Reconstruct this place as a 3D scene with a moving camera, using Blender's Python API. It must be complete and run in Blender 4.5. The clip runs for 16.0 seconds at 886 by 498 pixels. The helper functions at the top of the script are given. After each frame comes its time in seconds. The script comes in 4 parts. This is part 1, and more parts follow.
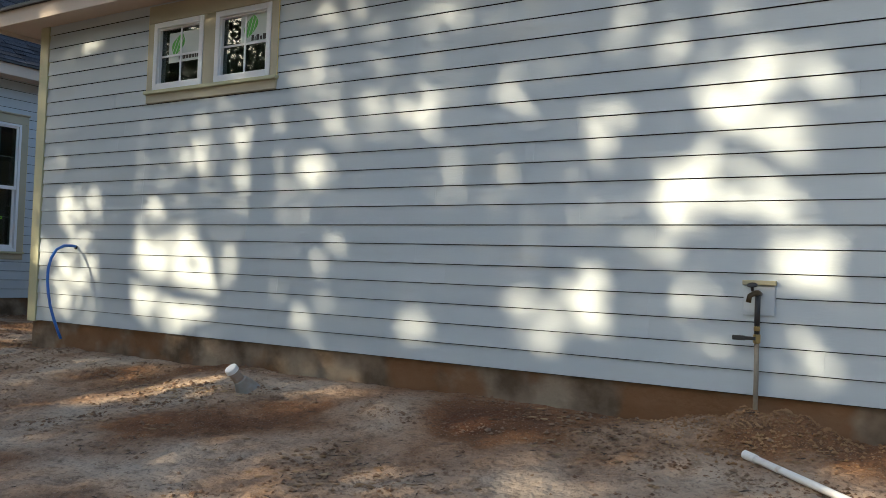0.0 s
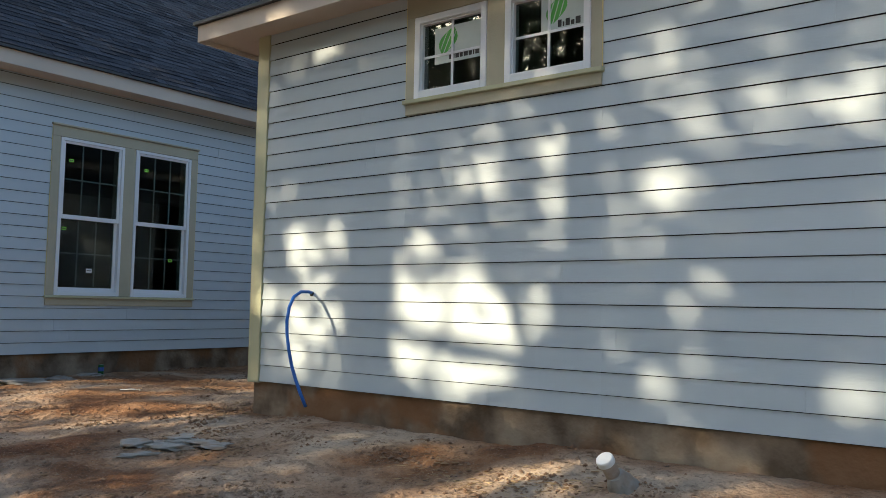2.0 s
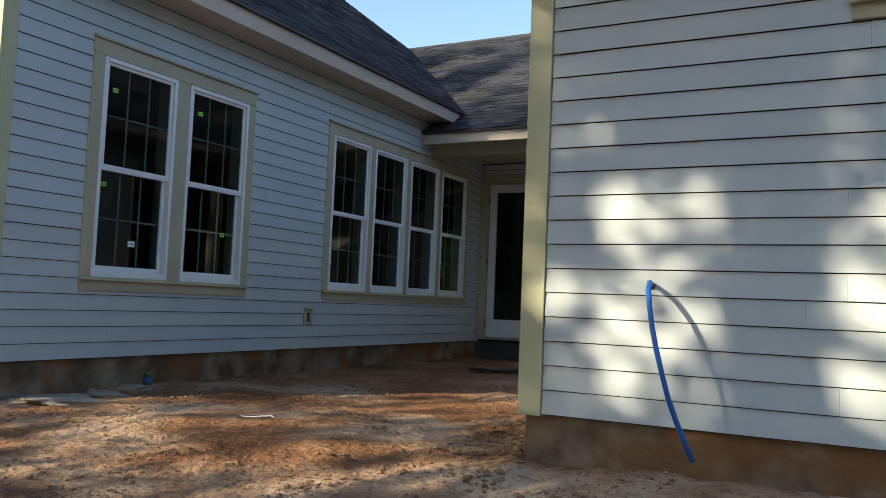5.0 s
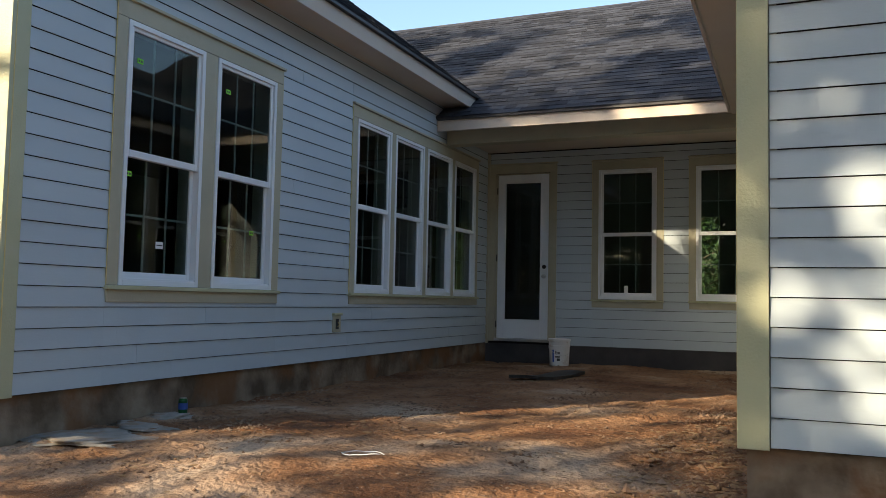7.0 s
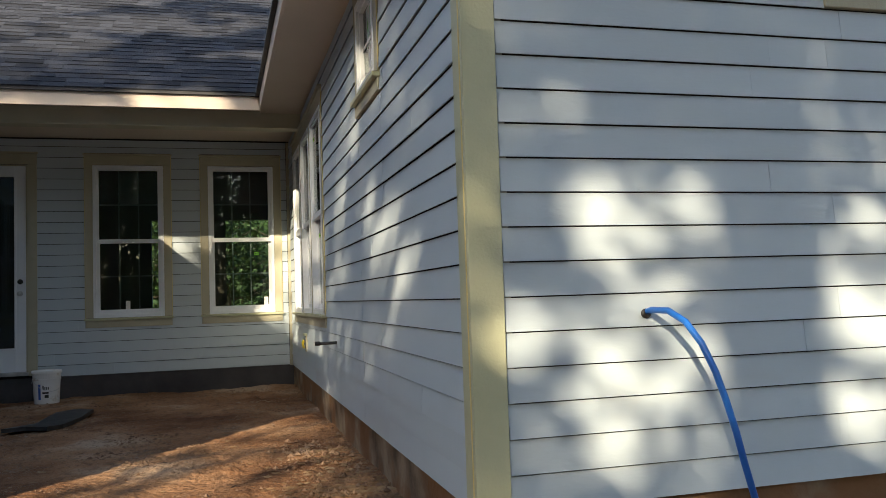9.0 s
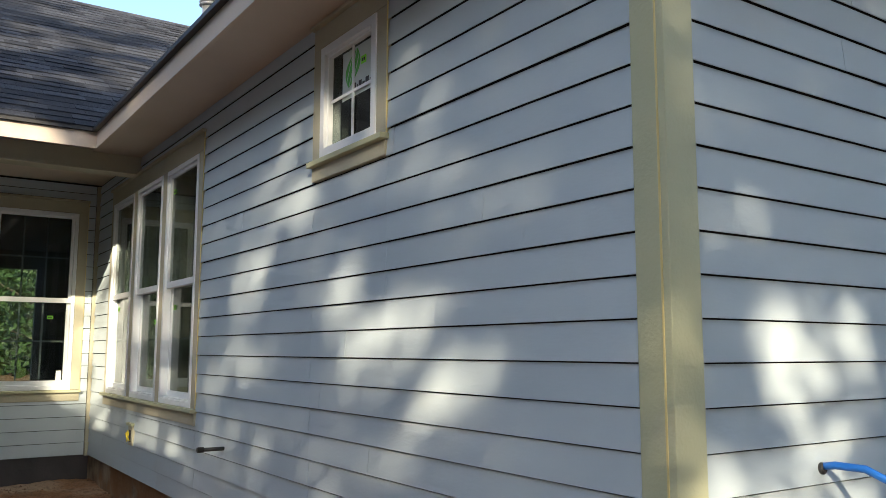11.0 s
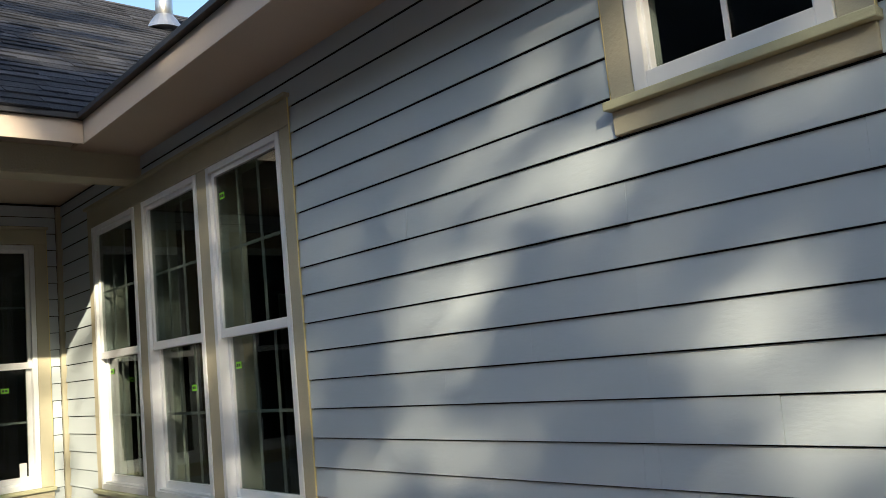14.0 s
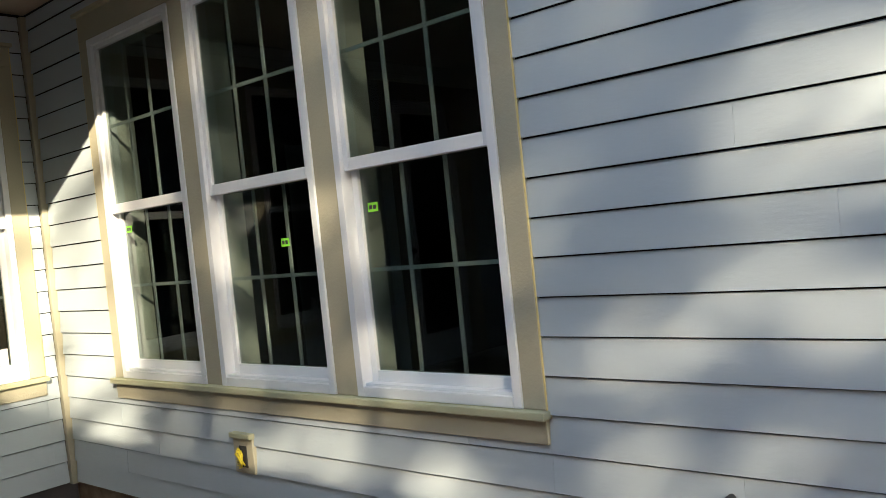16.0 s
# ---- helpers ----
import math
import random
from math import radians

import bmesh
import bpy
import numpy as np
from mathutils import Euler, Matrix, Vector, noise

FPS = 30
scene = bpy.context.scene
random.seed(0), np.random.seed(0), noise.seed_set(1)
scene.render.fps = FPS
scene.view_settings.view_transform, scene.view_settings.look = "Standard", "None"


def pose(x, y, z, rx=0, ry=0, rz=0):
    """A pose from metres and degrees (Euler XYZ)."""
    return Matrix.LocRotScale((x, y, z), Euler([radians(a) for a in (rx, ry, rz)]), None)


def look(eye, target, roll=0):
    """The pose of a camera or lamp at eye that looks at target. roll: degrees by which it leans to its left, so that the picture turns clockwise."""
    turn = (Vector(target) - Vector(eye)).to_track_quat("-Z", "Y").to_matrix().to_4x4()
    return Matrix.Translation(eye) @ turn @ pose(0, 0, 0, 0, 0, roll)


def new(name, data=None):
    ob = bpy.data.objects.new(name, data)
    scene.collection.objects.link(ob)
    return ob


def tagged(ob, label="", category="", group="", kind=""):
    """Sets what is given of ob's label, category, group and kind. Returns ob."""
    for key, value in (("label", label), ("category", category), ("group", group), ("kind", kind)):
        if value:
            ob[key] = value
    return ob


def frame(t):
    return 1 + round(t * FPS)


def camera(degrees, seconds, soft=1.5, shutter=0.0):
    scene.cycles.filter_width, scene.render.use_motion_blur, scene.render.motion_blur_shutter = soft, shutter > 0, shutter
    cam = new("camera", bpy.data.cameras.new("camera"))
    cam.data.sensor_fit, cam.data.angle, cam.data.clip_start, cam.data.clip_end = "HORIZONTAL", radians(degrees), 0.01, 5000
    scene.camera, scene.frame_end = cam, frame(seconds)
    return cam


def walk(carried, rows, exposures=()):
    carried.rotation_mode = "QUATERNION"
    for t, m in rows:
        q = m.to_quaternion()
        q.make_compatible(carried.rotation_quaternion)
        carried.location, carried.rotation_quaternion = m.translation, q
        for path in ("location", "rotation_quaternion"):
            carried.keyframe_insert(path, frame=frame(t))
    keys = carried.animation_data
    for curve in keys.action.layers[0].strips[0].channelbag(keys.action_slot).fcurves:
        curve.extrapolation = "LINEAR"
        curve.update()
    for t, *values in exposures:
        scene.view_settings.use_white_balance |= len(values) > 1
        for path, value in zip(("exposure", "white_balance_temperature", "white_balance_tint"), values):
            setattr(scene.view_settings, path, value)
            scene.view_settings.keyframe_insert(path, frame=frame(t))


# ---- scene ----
cam = camera(56.4, 16.0, 0.6)
PATH = [
    (0, (7.577, -4.648, 0.897), (6.512, -2.956, 0.954), 2.1),
    (0.5, (7.114, -4.493, 0.921), (5.994, -2.838, 0.993), 1.2),
    (1, (6.553, -4.416, 0.931), (5.37, -2.805, 0.994), 0.8),
    (1.5, (5.958, -4.358, 0.907), (4.742, -2.772, 0.964), 1.2),
    (2, (5.306, -4.402, 0.926), (4.089, -2.821, 1.065), 1.1),
    (2.5, (4.731, -4.493, 0.913), (3.541, -2.893, 1.058), 1.5),
    (3, (4.153, -4.482, 0.894), (2.995, -2.859, 1.051), 2.7),
    (3.5, (3.559, -4.481, 0.883), (2.461, -2.815, 1.02), 3.6),
    (4, (3.02, -4.378, 0.851), (1.967, -2.681, 0.957), 3.2),
    (4.5, (2.349, -4.28, 0.852), (1.348, -2.552, 0.979), 2.8),
    (5, (1.716, -4.204, 0.869), (0.774, -2.445, 1.001), 2.4),
    (7.3, (0.045, -3.801, 0.912), (-0.667, -1.936, 1.039), 0.9),
    (7.5, (-0.062, -3.727, 0.905), (-0.687, -1.832, 1.036), 1.1),
    (8, (-0.343, -3.498, 0.988), (-0.536, -1.512, 1.127), 0.3),
    (10.3, (-1.552, -2.024, 1.218), (-0.64, -0.249, 1.357), -0.7),
    (10.5, (-1.641, -1.903, 1.266), (-0.706, -0.144, 1.44), 0.0),
    (11, (-1.862, -1.595, 1.379), (-0.751, 0.05, 1.623), 0.1),
    (11.5, (-1.971, -1.298, 1.427), (-0.664, 0.185, 1.732), 0.0),
    (12, (-1.999, -0.898, 1.515), (-0.626, 0.493, 1.94), 0.6),
    (12.5, (-2.029, -0.463, 1.567), (-0.604, 0.888, 1.949), -2.3),
    (13, (-1.97, -0.059, 1.602), (-0.556, 1.324, 1.899), -5.9),
    (13.5, (-1.915, 0.41, 1.65), (-0.619, 1.908, 1.932), -6.6),
    (14, (-2.068, 0.912, 1.654), (-0.746, 2.391, 1.91), -5.6),
    (14.5, (-2.033, 1.408, 1.604), (-0.664, 2.856, 1.772), -5.1),
    (15, (-2.079, 1.848, 1.596), (-0.662, 3.256, 1.691), -4.0),
    (15.5, (-2.21, 2.239, 1.613), (-0.746, 3.601, 1.627), -5.0),
    (16, (-2.243, 2.665, 1.595), (-0.732, 3.975, 1.549), -5.9),
]
EXPOSURES = [(0, 1.2, 6300, 4), (2.5, 1.3, 6200, 3), (5, 1.18, 6250, 4), (7.5, 1.35, 6350, 5), (8.2, 1.3, 6300, 5), (10.5, 1.35, 6000, 4), (11.3, 1.5, 5950, 4), (12.0, 1.15, 5850, 3), (12.5, 0.75, 5850, 3), (13.3, 0.9, 6100, 4), (14.5, 1.4, 6050, 4), (16, 1.7, 6150, 5)]
walk(cam, [(t, look(eye, target, roll)) for t, eye, target, roll in PATH], EXPOSURES)

SUN_WAY = Vector((0.69, 1.0, -0.58)).normalized()      # the way the sunlight travels

# ---- world and sun ----
world = bpy.data.worlds.new("sky")
scene.world = world
world.use_nodes = True
wn = world.node_tree.nodes
sky = wn.new("ShaderNodeTexSky")
sky.sky_type, sky.sun_disc = "NISHITA", False
sky.sun_elevation = math.asin(-SUN_WAY.z)
sky.sun_rotation = math.atan2(-SUN_WAY.x, -SUN_WAY.y)
sky.air_density, sky.dust_density, sky.ozone_density = 1.0, 3.0, 1.0
world.node_tree.links.new(sky.outputs["Color"], wn["Background"].inputs["Color"])
wn["Background"].inputs["Strength"].default_value = 0.15
sun = new("sun", bpy.data.lights.new("sun", "SUN"))
sun.data.energy, sun.data.angle, sun.data.color = 4.7, radians(0.52), (1.0, 0.79, 0.55)
sun.matrix_world = look((-16, -20, 16), Vector((-16, -20, 16)) + SUN_WAY)


# ---- materials ----
def material(name, colors, rough=0.7, scale=6.0, detail=8.0, bump=0.1, bump_scale=60.0, metal=0.0, spread=(0.3, 0.7), piece=0.0, stretch=(1, 1, 1), second=None, coords="Object"):
    """Colours mixed by a large noise, broken by a fine one, with fine relief; piece varies the value object by object."""
    m = bpy.data.materials.new(name)
    m.use_nodes = True
    n, l = m.node_tree.nodes, m.node_tree.links
    b = n["Principled BSDF"]
    b.inputs["Roughness"].default_value, b.inputs["Metallic"].default_value = rough, metal
    co = n.new("ShaderNodeTexCoord")
    mp = n.new("ShaderNodeMapping")
    mp.inputs["Scale"].default_value = stretch
    l.new(co.outputs[coords], mp.inputs["Vector"])
    big = n.new("ShaderNodeTexNoise")
    big.inputs["Scale"].default_value, big.inputs["Detail"].default_value = scale, detail
    l.new(mp.outputs["Vector"], big.inputs["Vector"])
    ramp = n.new("ShaderNodeValToRGB")
    e = ramp.color_ramp.elements
    e[0].position, e[1].position = spread
    e[0].color, e[1].color = (*colors[0], 1), (*colors[-1], 1)
    for i, c in enumerate(colors[1:-1], 1):
        k = e.new(spread[0] + (spread[1] - spread[0]) * i / (len(colors) - 1))
        k.color = (*c, 1)
    l.new(big.outputs["Fac"], ramp.inputs["Fac"])
    out = ramp.outputs["Color"]
    fine = n.new("ShaderNodeTexNoise")
    fine.inputs["Scale"].default_value, fine.inputs["Detail"].default_value = bump_scale, 6.0
    l.new(mp.outputs["Vector"], fine.inputs["Vector"])
    if second:
        color, place, width, amount, sc = second
        patch = n.new("ShaderNodeTexNoise")
        patch.inputs["Scale"].default_value, patch.inputs["Detail"].default_value = sc, 10.0
        l.new(mp.outputs["Vector"], patch.inputs["Vector"])
        rr = n.new("ShaderNodeMapRange")
        rr.inputs["From Min"].default_value, rr.inputs["From Max"].default_value = place, place + width
        rr.inputs["To Max"].default_value = amount
        l.new(patch.outputs["Fac"], rr.inputs["Value"])
        mx = n.new("ShaderNodeMixRGB")
        mx.inputs["Color2"].default_value = (*color, 1)
        l.new(rr.outputs["Result"], mx.inputs["Fac"])
        l.new(out, mx.inputs["Color1"])
        out = mx.outputs["Color"]
    if piece:
        info = n.new("ShaderNodeObjectInfo")
        rng = n.new("ShaderNodeMapRange")
        rng.inputs["To Min"].default_value, rng.inputs["To Max"].default_value = 1 - piece, 1 + piece
        l.new(info.outputs["Random"], rng.inputs["Value"])
        hsv = n.new("ShaderNodeHueSaturation")
        l.new(rng.outputs["Result"], hsv.inputs["Value"])
        l.new(out, hsv.inputs["Color"])
        out = hsv.outputs["Color"]
    l.new(out, b.inputs["Base Color"])
    if bump:
        bp = n.new("ShaderNodeBump")
        bp.inputs["Strength"].default_value, bp.inputs["Distance"].default_value = bump, 0.01
        l.new(fine.outputs["Fac"], bp.inputs["Height"])
        l.new(bp.outputs["Normal"], b.inputs["Normal"])
    return m


def glass_material(name, tint, gloss_gain=1.0):
    """A thin pane: clear with a slight tint, reflecting more at a glancing angle."""
    m = bpy.data.materials.new(name)
    m.use_nodes = True
    n, l = m.node_tree.nodes, m.node_tree.links
    n.remove(n["Principled BSDF"])
    tr, gl, mix, fr = n.new("ShaderNodeBsdfTransparent"), n.new("ShaderNodeBsdfGlossy"), n.new("ShaderNodeMixShader"), n.new("ShaderNodeLayerWeight")
    tr.inputs["Color"].default_value = (*tint, 1)
    gl.inputs["Roughness"].default_value = 0.0
    fr.inputs["Blend"].default_value = 0.5
    power, gain, base = n.new("ShaderNodeMath"), n.new("ShaderNodeMath"), n.new("ShaderNodeMath")
    power.operation, gain.operation, base.operation = "POWER", "MULTIPLY", "ADD"
    power.inputs[1].default_value, gain.inputs[1].default_value, base.inputs[1].default_value = 4.5, 0.9, 0.035 * gloss_gain
    base.use_clamp = True
    l.new(fr.outputs["Facing"], power.inputs[0])
    l.new(power.outputs["Value"], gain.inputs[0])
    l.new(gain.outputs["Value"], base.inputs[0])
    l.new(base.outputs["Value"], mix.inputs["Fac"])
    l.new(tr.outputs["BSDF"], mix.inputs[1])
    l.new(gl.outputs["BSDF"], mix.inputs[2])
    wave = n.new("ShaderNodeTexNoise")
    wave.inputs["Scale"].default_value = 1.6
    bp = n.new("ShaderNodeBump")
    bp.inputs["Strength"].default_value, bp.inputs["Distance"].default_value = 0.06, 0.02
    co = n.new("ShaderNodeTexCoord")
    l.new(co.outputs["Object"], wave.inputs["Vector"])
    l.new(wave.outputs["Fac"], bp.inputs["Height"])
    l.new(bp.outputs["Normal"], gl.inputs["Normal"])
    l.new(mix.outputs["Shader"], n["Material Output"].inputs["Surface"])
    return m


SIDING = material("siding_paint", [(0.440, 0.510, 0.552), (0.490, 0.557, 0.598)], 0.6, 1.3, 10, 0.07, 55, piece=0.03, stretch=(0.5, 1, 1.6), second=((0.44, 0.46, 0.45), 0.60, 0.12, 0.35, 2.2))
TRIM = material("trim_paint", [(0.395, 0.375, 0.275), (0.455, 0.43, 0.315)], 0.55, 2.0, 8, 0.2, 80, second=((0.345, 0.33, 0.24), 0.60, 0.1, 0.4, 5))
CORNER = material("corner_board_paint", [(0.44, 0.45, 0.285), (0.50, 0.505, 0.335)], 0.5, 2.0, 8, 0.2, 80, second=((0.50, 0.48, 0.38), 0.58, 0.1, 0.4, 3))
CAULK = material("yellow_caulk", [(0.62, 0.52, 0.22), (0.70, 0.60, 0.28)], 0.5, 10)
SOFFIT = material("soffit_paint", [(0.50, 0.425, 0.35), (0.56, 0.48, 0.40)], 0.6, 1.5, 6, 0.1, 40)
VINYL = material("white_vinyl", [(0.74, 0.775, 0.81), (0.79, 0.82, 0.845)], 0.35, 3, 4, 0.05, 40)
LINER = material("primed_lining", [(0.62, 0.63, 0.58), (0.70, 0.70, 0.66)], 0.7, 3)
CONCRETE = material("foundation_concrete", [(0.11, 0.082, 0.055), (0.21, 0.16, 0.115), (0.30, 0.245, 0.18)], 0.9, 3.4, 14, 0.8, 30, spread=(0.36, 0.64), second=((0.20, 0.10, 0.045), 0.47, 0.10, 0.8, 1.9))
DARK_MEMBRANE = material("dark_waterproofing", [(0.035, 0.035, 0.04), (0.075, 0.07, 0.07)], 0.8, 3, 8, 0.3, 40)
SHINGLE = material("asphalt_shingles", [(0.025, 0.029, 0.040), (0.05, 0.052, 0.06), (0.08, 0.076, 0.074)], 0.9, 5, 10, 0.6, 220, coords="Object")
DRIP = material("dark_drip_edge", [(0.02, 0.02, 0.022), (0.04, 0.04, 0.042)], 0.5, 8)
DRYWALL = material("interior_board", [(0.26, 0.27, 0.25), (0.36, 0.36, 0.34)], 0.9, 2)
# near-black backing that paints the shade in the slits between siding boards
SHADE_BACK = material("black_shade_backing", [(0.012, 0.012, 0.013), (0.025, 0.025, 0.026)], 0.9, 6)
SLAB = material("interior_slab", [(0.22, 0.21, 0.20), (0.32, 0.31, 0.29)], 0.8, 2)
GLASS = glass_material("window_glass", (0.54, 0.60, 0.57), 1.2)
OLD_BARK = material("bark", [(0.07, 0.05, 0.035), (0.16, 0.12, 0.085)], 0.95, 3, 10, 0.9, 14, stretch=(3, 3, 0.5))
LEAF = material("leaves", [(0.035, 0.075, 0.02), (0.08, 0.13, 0.035)], 0.6, 1.2, 4, 0.0)
PVC = material("white_pvc", [(0.70, 0.70, 0.69), (0.80, 0.80, 0.79)], 0.35, 6, 8, 0.05, 50, second=((0.34, 0.20, 0.12), 0.60, 0.1, 0.8, 7))
BLUE = material("blue_pex", [(0.012, 0.10, 0.42), (0.02, 0.14, 0.50)], 0.35, 8)
BLACK = material("black_plastic", [(0.012, 0.012, 0.013), (0.03, 0.03, 0.03)], 0.5, 10)
GALV = material("galvanised_steel", [(0.45, 0.46, 0.47), (0.62, 0.63, 0.64)], 0.35, 6, 6, 0.1, 40, metal=0.9)
BRASS = material("old_brass", [(0.30, 0.22, 0.09), (0.42, 0.32, 0.14)], 0.45, 10, 6, 0.2, 60, metal=0.8)
GREEN_LABEL = material("green_label", [(0.25, 0.75, 0.04), (0.30, 0.80, 0.06)], 0.6, 10)
WHITE_LABEL = material("white_label", [(0.78, 0.78, 0.76), (0.82, 0.82, 0.80)], 0.6, 10)
DARK_INK = material("dark_ink", [(0.03, 0.03, 0.03), (0.05, 0.05, 0.05)], 0.6, 10)
BLUE_INK = material("blue_ink", [(0.04, 0.10, 0.38), (0.06, 0.13, 0.44)], 0.6, 10)
LEAF_INK = material("leaf_green_ink", [(0.10, 0.42, 0.08), (0.14, 0.48, 0.11)], 0.6, 10)
YELLOW_WIRE = material("yellow_wire", [(0.75, 0.60, 0.03), (0.82, 0.68, 0.05)], 0.4, 10)
PLASTER = material("hardened_mortar", [(0.24, 0.225, 0.20), (0.36, 0.34, 0.31)], 0.95, 9, 10, 0.9, 40, second=((0.27, 0.17, 0.10), 0.50, 0.12, 0.7, 6))


def ground_material():
    """Trampled clay: pale sand over red earth, with dark crumbs and fine grit."""
    m = material("red_clay", [(0.105, 0.046, 0.023), (0.195, 0.098, 0.048), (0.285, 0.160, 0.085), (0.37, 0.255, 0.165)], 0.95, 0.9, 15, 1.0, 22, spread=(0.33, 0.66))
    n, l = m.node_tree.nodes, m.node_tree.links
    b = n["Principled BSDF"]
    src = b.inputs["Base Color"].links[0].from_socket
    co = n.new("ShaderNodeTexCoord")
    # pale sand, more of it in front of the house than in the yard
    xyz, bias, patch, add, cut, sand = n.new("ShaderNodeSeparateXYZ"), n.new("ShaderNodeMapRange"), n.new("ShaderNodeTexNoise"), n.new("ShaderNodeMath"), n.new("ShaderNodeMapRange"), n.new("ShaderNodeMixRGB")
    l.new(co.outputs["Object"], xyz.inputs["Vector"])
    l.new(xyz.outputs["Y"], bias.inputs["Value"])
    bias.inputs["From Min"].default_value, bias.inputs["From Max"].default_value = -1.6, 2.5
    bias.inputs["To Min"].default_value, bias.inputs["To Max"].default_value = 0.08, -0.09
    patch.inputs["Scale"].default_value, patch.inputs["Detail"].default_value = 0.9, 12.0
    l.new(co.outputs["Object"], patch.inputs["Vector"])
    l.new(patch.outputs["Fac"], add.inputs[0])
    l.new(bias.outputs["Result"], add.inputs[1])
    cut.inputs["From Min"].default_value, cut.inputs["From Max"].default_value, cut.inputs["To Max"].default_value = 0.48, 0.70, 0.9
    l.new(add.outputs["Value"], cut.inputs["Value"])
    sand.inputs["Color2"].default_value = (0.40, 0.325, 0.25, 1)
    l.new(cut.outputs["Result"], sand.inputs["Fac"])
    l.new(src, sand.inputs["Color1"])
    src = sand.outputs["Color"]
    for scale, low, high, amount, dark in ((9.0, 0.52, 0.66, 0.5, (0.055, 0.030, 0.018)), (38.0, 0.53, 0.66, 0.55, (0.07, 0.042, 0.027)), (95.0, 0.58, 0.68, 0.6, (0.36, 0.31, 0.26))):
        no, rr, mx = n.new("ShaderNodeTexNoise"), n.new("ShaderNodeMapRange"), n.new("ShaderNodeMixRGB")
        no.inputs["Scale"].default_value, no.inputs["Detail"].default_value, no.inputs["Roughness"].default_value = scale, 6.0, 0.65
        rr.inputs["From Min"].default_value, rr.inputs["From Max"].default_value, rr.inputs["To Max"].default_value = low, high, amount
        mx.inputs["Color2"].default_value = (*dark, 1)
        l.new(co.outputs["Object"], no.inputs["Vector"])
        l.new(no.outputs["Fac"], rr.inputs["Value"])
        l.new(rr.outputs["Result"], mx.inputs["Fac"])
        l.new(src, mx.inputs["Color1"])
        src = mx.outputs["Color"]
    l.new(src, b.inputs["Base Color"])
    for node in n:
        if node.type == "BUMP":
            node.inputs["Distance"].default_value = 0.03
    return m


CLAY = ground_material()
CLOD = material("clay_clods", [(0.13, 0.075, 0.047), (0.20, 0.125, 0.08), (0.28, 0.205, 0.15)], 0.95, 2.2, 8, 0.8, 40)


# ---- building helpers ----
def box(bm, x0, x1, y0, y1, z0, z1, bevel=0.0):
    made = bmesh.ops.create_cube(bm, size=1.0, matrix=Matrix.LocRotScale(((x0 + x1) / 2, (y0 + y1) / 2, (z0 + z1) / 2), None, (x1 - x0, y1 - y0, z1 - z0)))
    if bevel:
        edges = list({e for v in made["verts"] for e in v.link_edges})
        bmesh.ops.bevel(bm, geom=edges, offset=bevel, segments=2, affect="EDGES", profile=0.5)
    return bm


def boxes(*rows, bevel=0.0):
    bm = bmesh.new()
    for r in rows:
        box(bm, *r, bevel=bevel)
    return bm


def mesh_of(name, bm, mat, smooth=False):
    me = bpy.data.meshes.new(name)
    bm.normal_update()
    bm.to_mesh(me)
    bm.free()
    me.materials.append(mat)
    if smooth:
        me.shade_smooth()
    return me


def part(name, bm, mat, parent=None, label="", smooth=False):
    ob = new(name, mesh_of(name, bm, mat, smooth))
    ob.parent = parent
    return tagged(ob, label)


def thing(name, m, label, category, group="", kind=""):
    ob = new(name)
    ob.empty_display_size = 0.1
    ob.matrix_world = m
    return tagged(ob, label, category, group, kind)


def solid(name, bm, mat, label, category, group="", kind="", m=None, smooth=False):
    ob = new(name, mesh_of(name, bm, mat, smooth))
    if m is not None:
        ob.matrix_world = m
    return tagged(ob, label, category, group, kind)


def tube(points, radius, sides=10, closed_ends=True, bm=None):
    """A round tube along points; radius may be a list."""
    bm = bm or bmesh.new()
    pts = [Vector(p) for p in points]
    radii = radius if isinstance(radius, (list, tuple)) else [radius] * len(pts)
    rings, side = [], None
    for i, p in enumerate(pts):
        way = (pts[min(i + 1, len(pts) - 1)] - pts[max(i - 1, 0)]).normalized()
        if side is None:
            side = way.orthogonal().normalized()
        side = (side - way * side.dot(way)).normalized()
        up = way.cross(side)
        rings.append([bm.verts.new(p + radii[i] * (math.cos(a) * side + math.sin(a) * up)) for a in (2 * math.pi * k / sides for k in range(sides))])
    for a, b in zip(rings, rings[1:]):
        for k in range(sides):
            bm.faces.new((a[k], a[(k + 1) % sides], b[(k + 1) % sides], b[k]))
    if closed_ends:
        bm.faces.new(rings[0][::-1])
        bm.faces.new(rings[-1])
    return bm


def lathe(profile, sides=32):
    """A turned solid from (radius, height) pairs."""
    bm = bmesh.new()
    rings = [[bm.verts.new((r * math.cos(2 * math.pi * k / sides), r * math.sin(2 * math.pi * k / sides), z)) for k in range(sides)] for r, z in profile]
    for a, b in zip(rings, rings[1:]):
        for k in range(sides):
            bm.faces.new((a[k], a[(k + 1) % sides], b[(k + 1) % sides], b[k]))
    bm.faces.new(rings[0][::-1])
    bm.faces.new(rings[-1])
    return bm


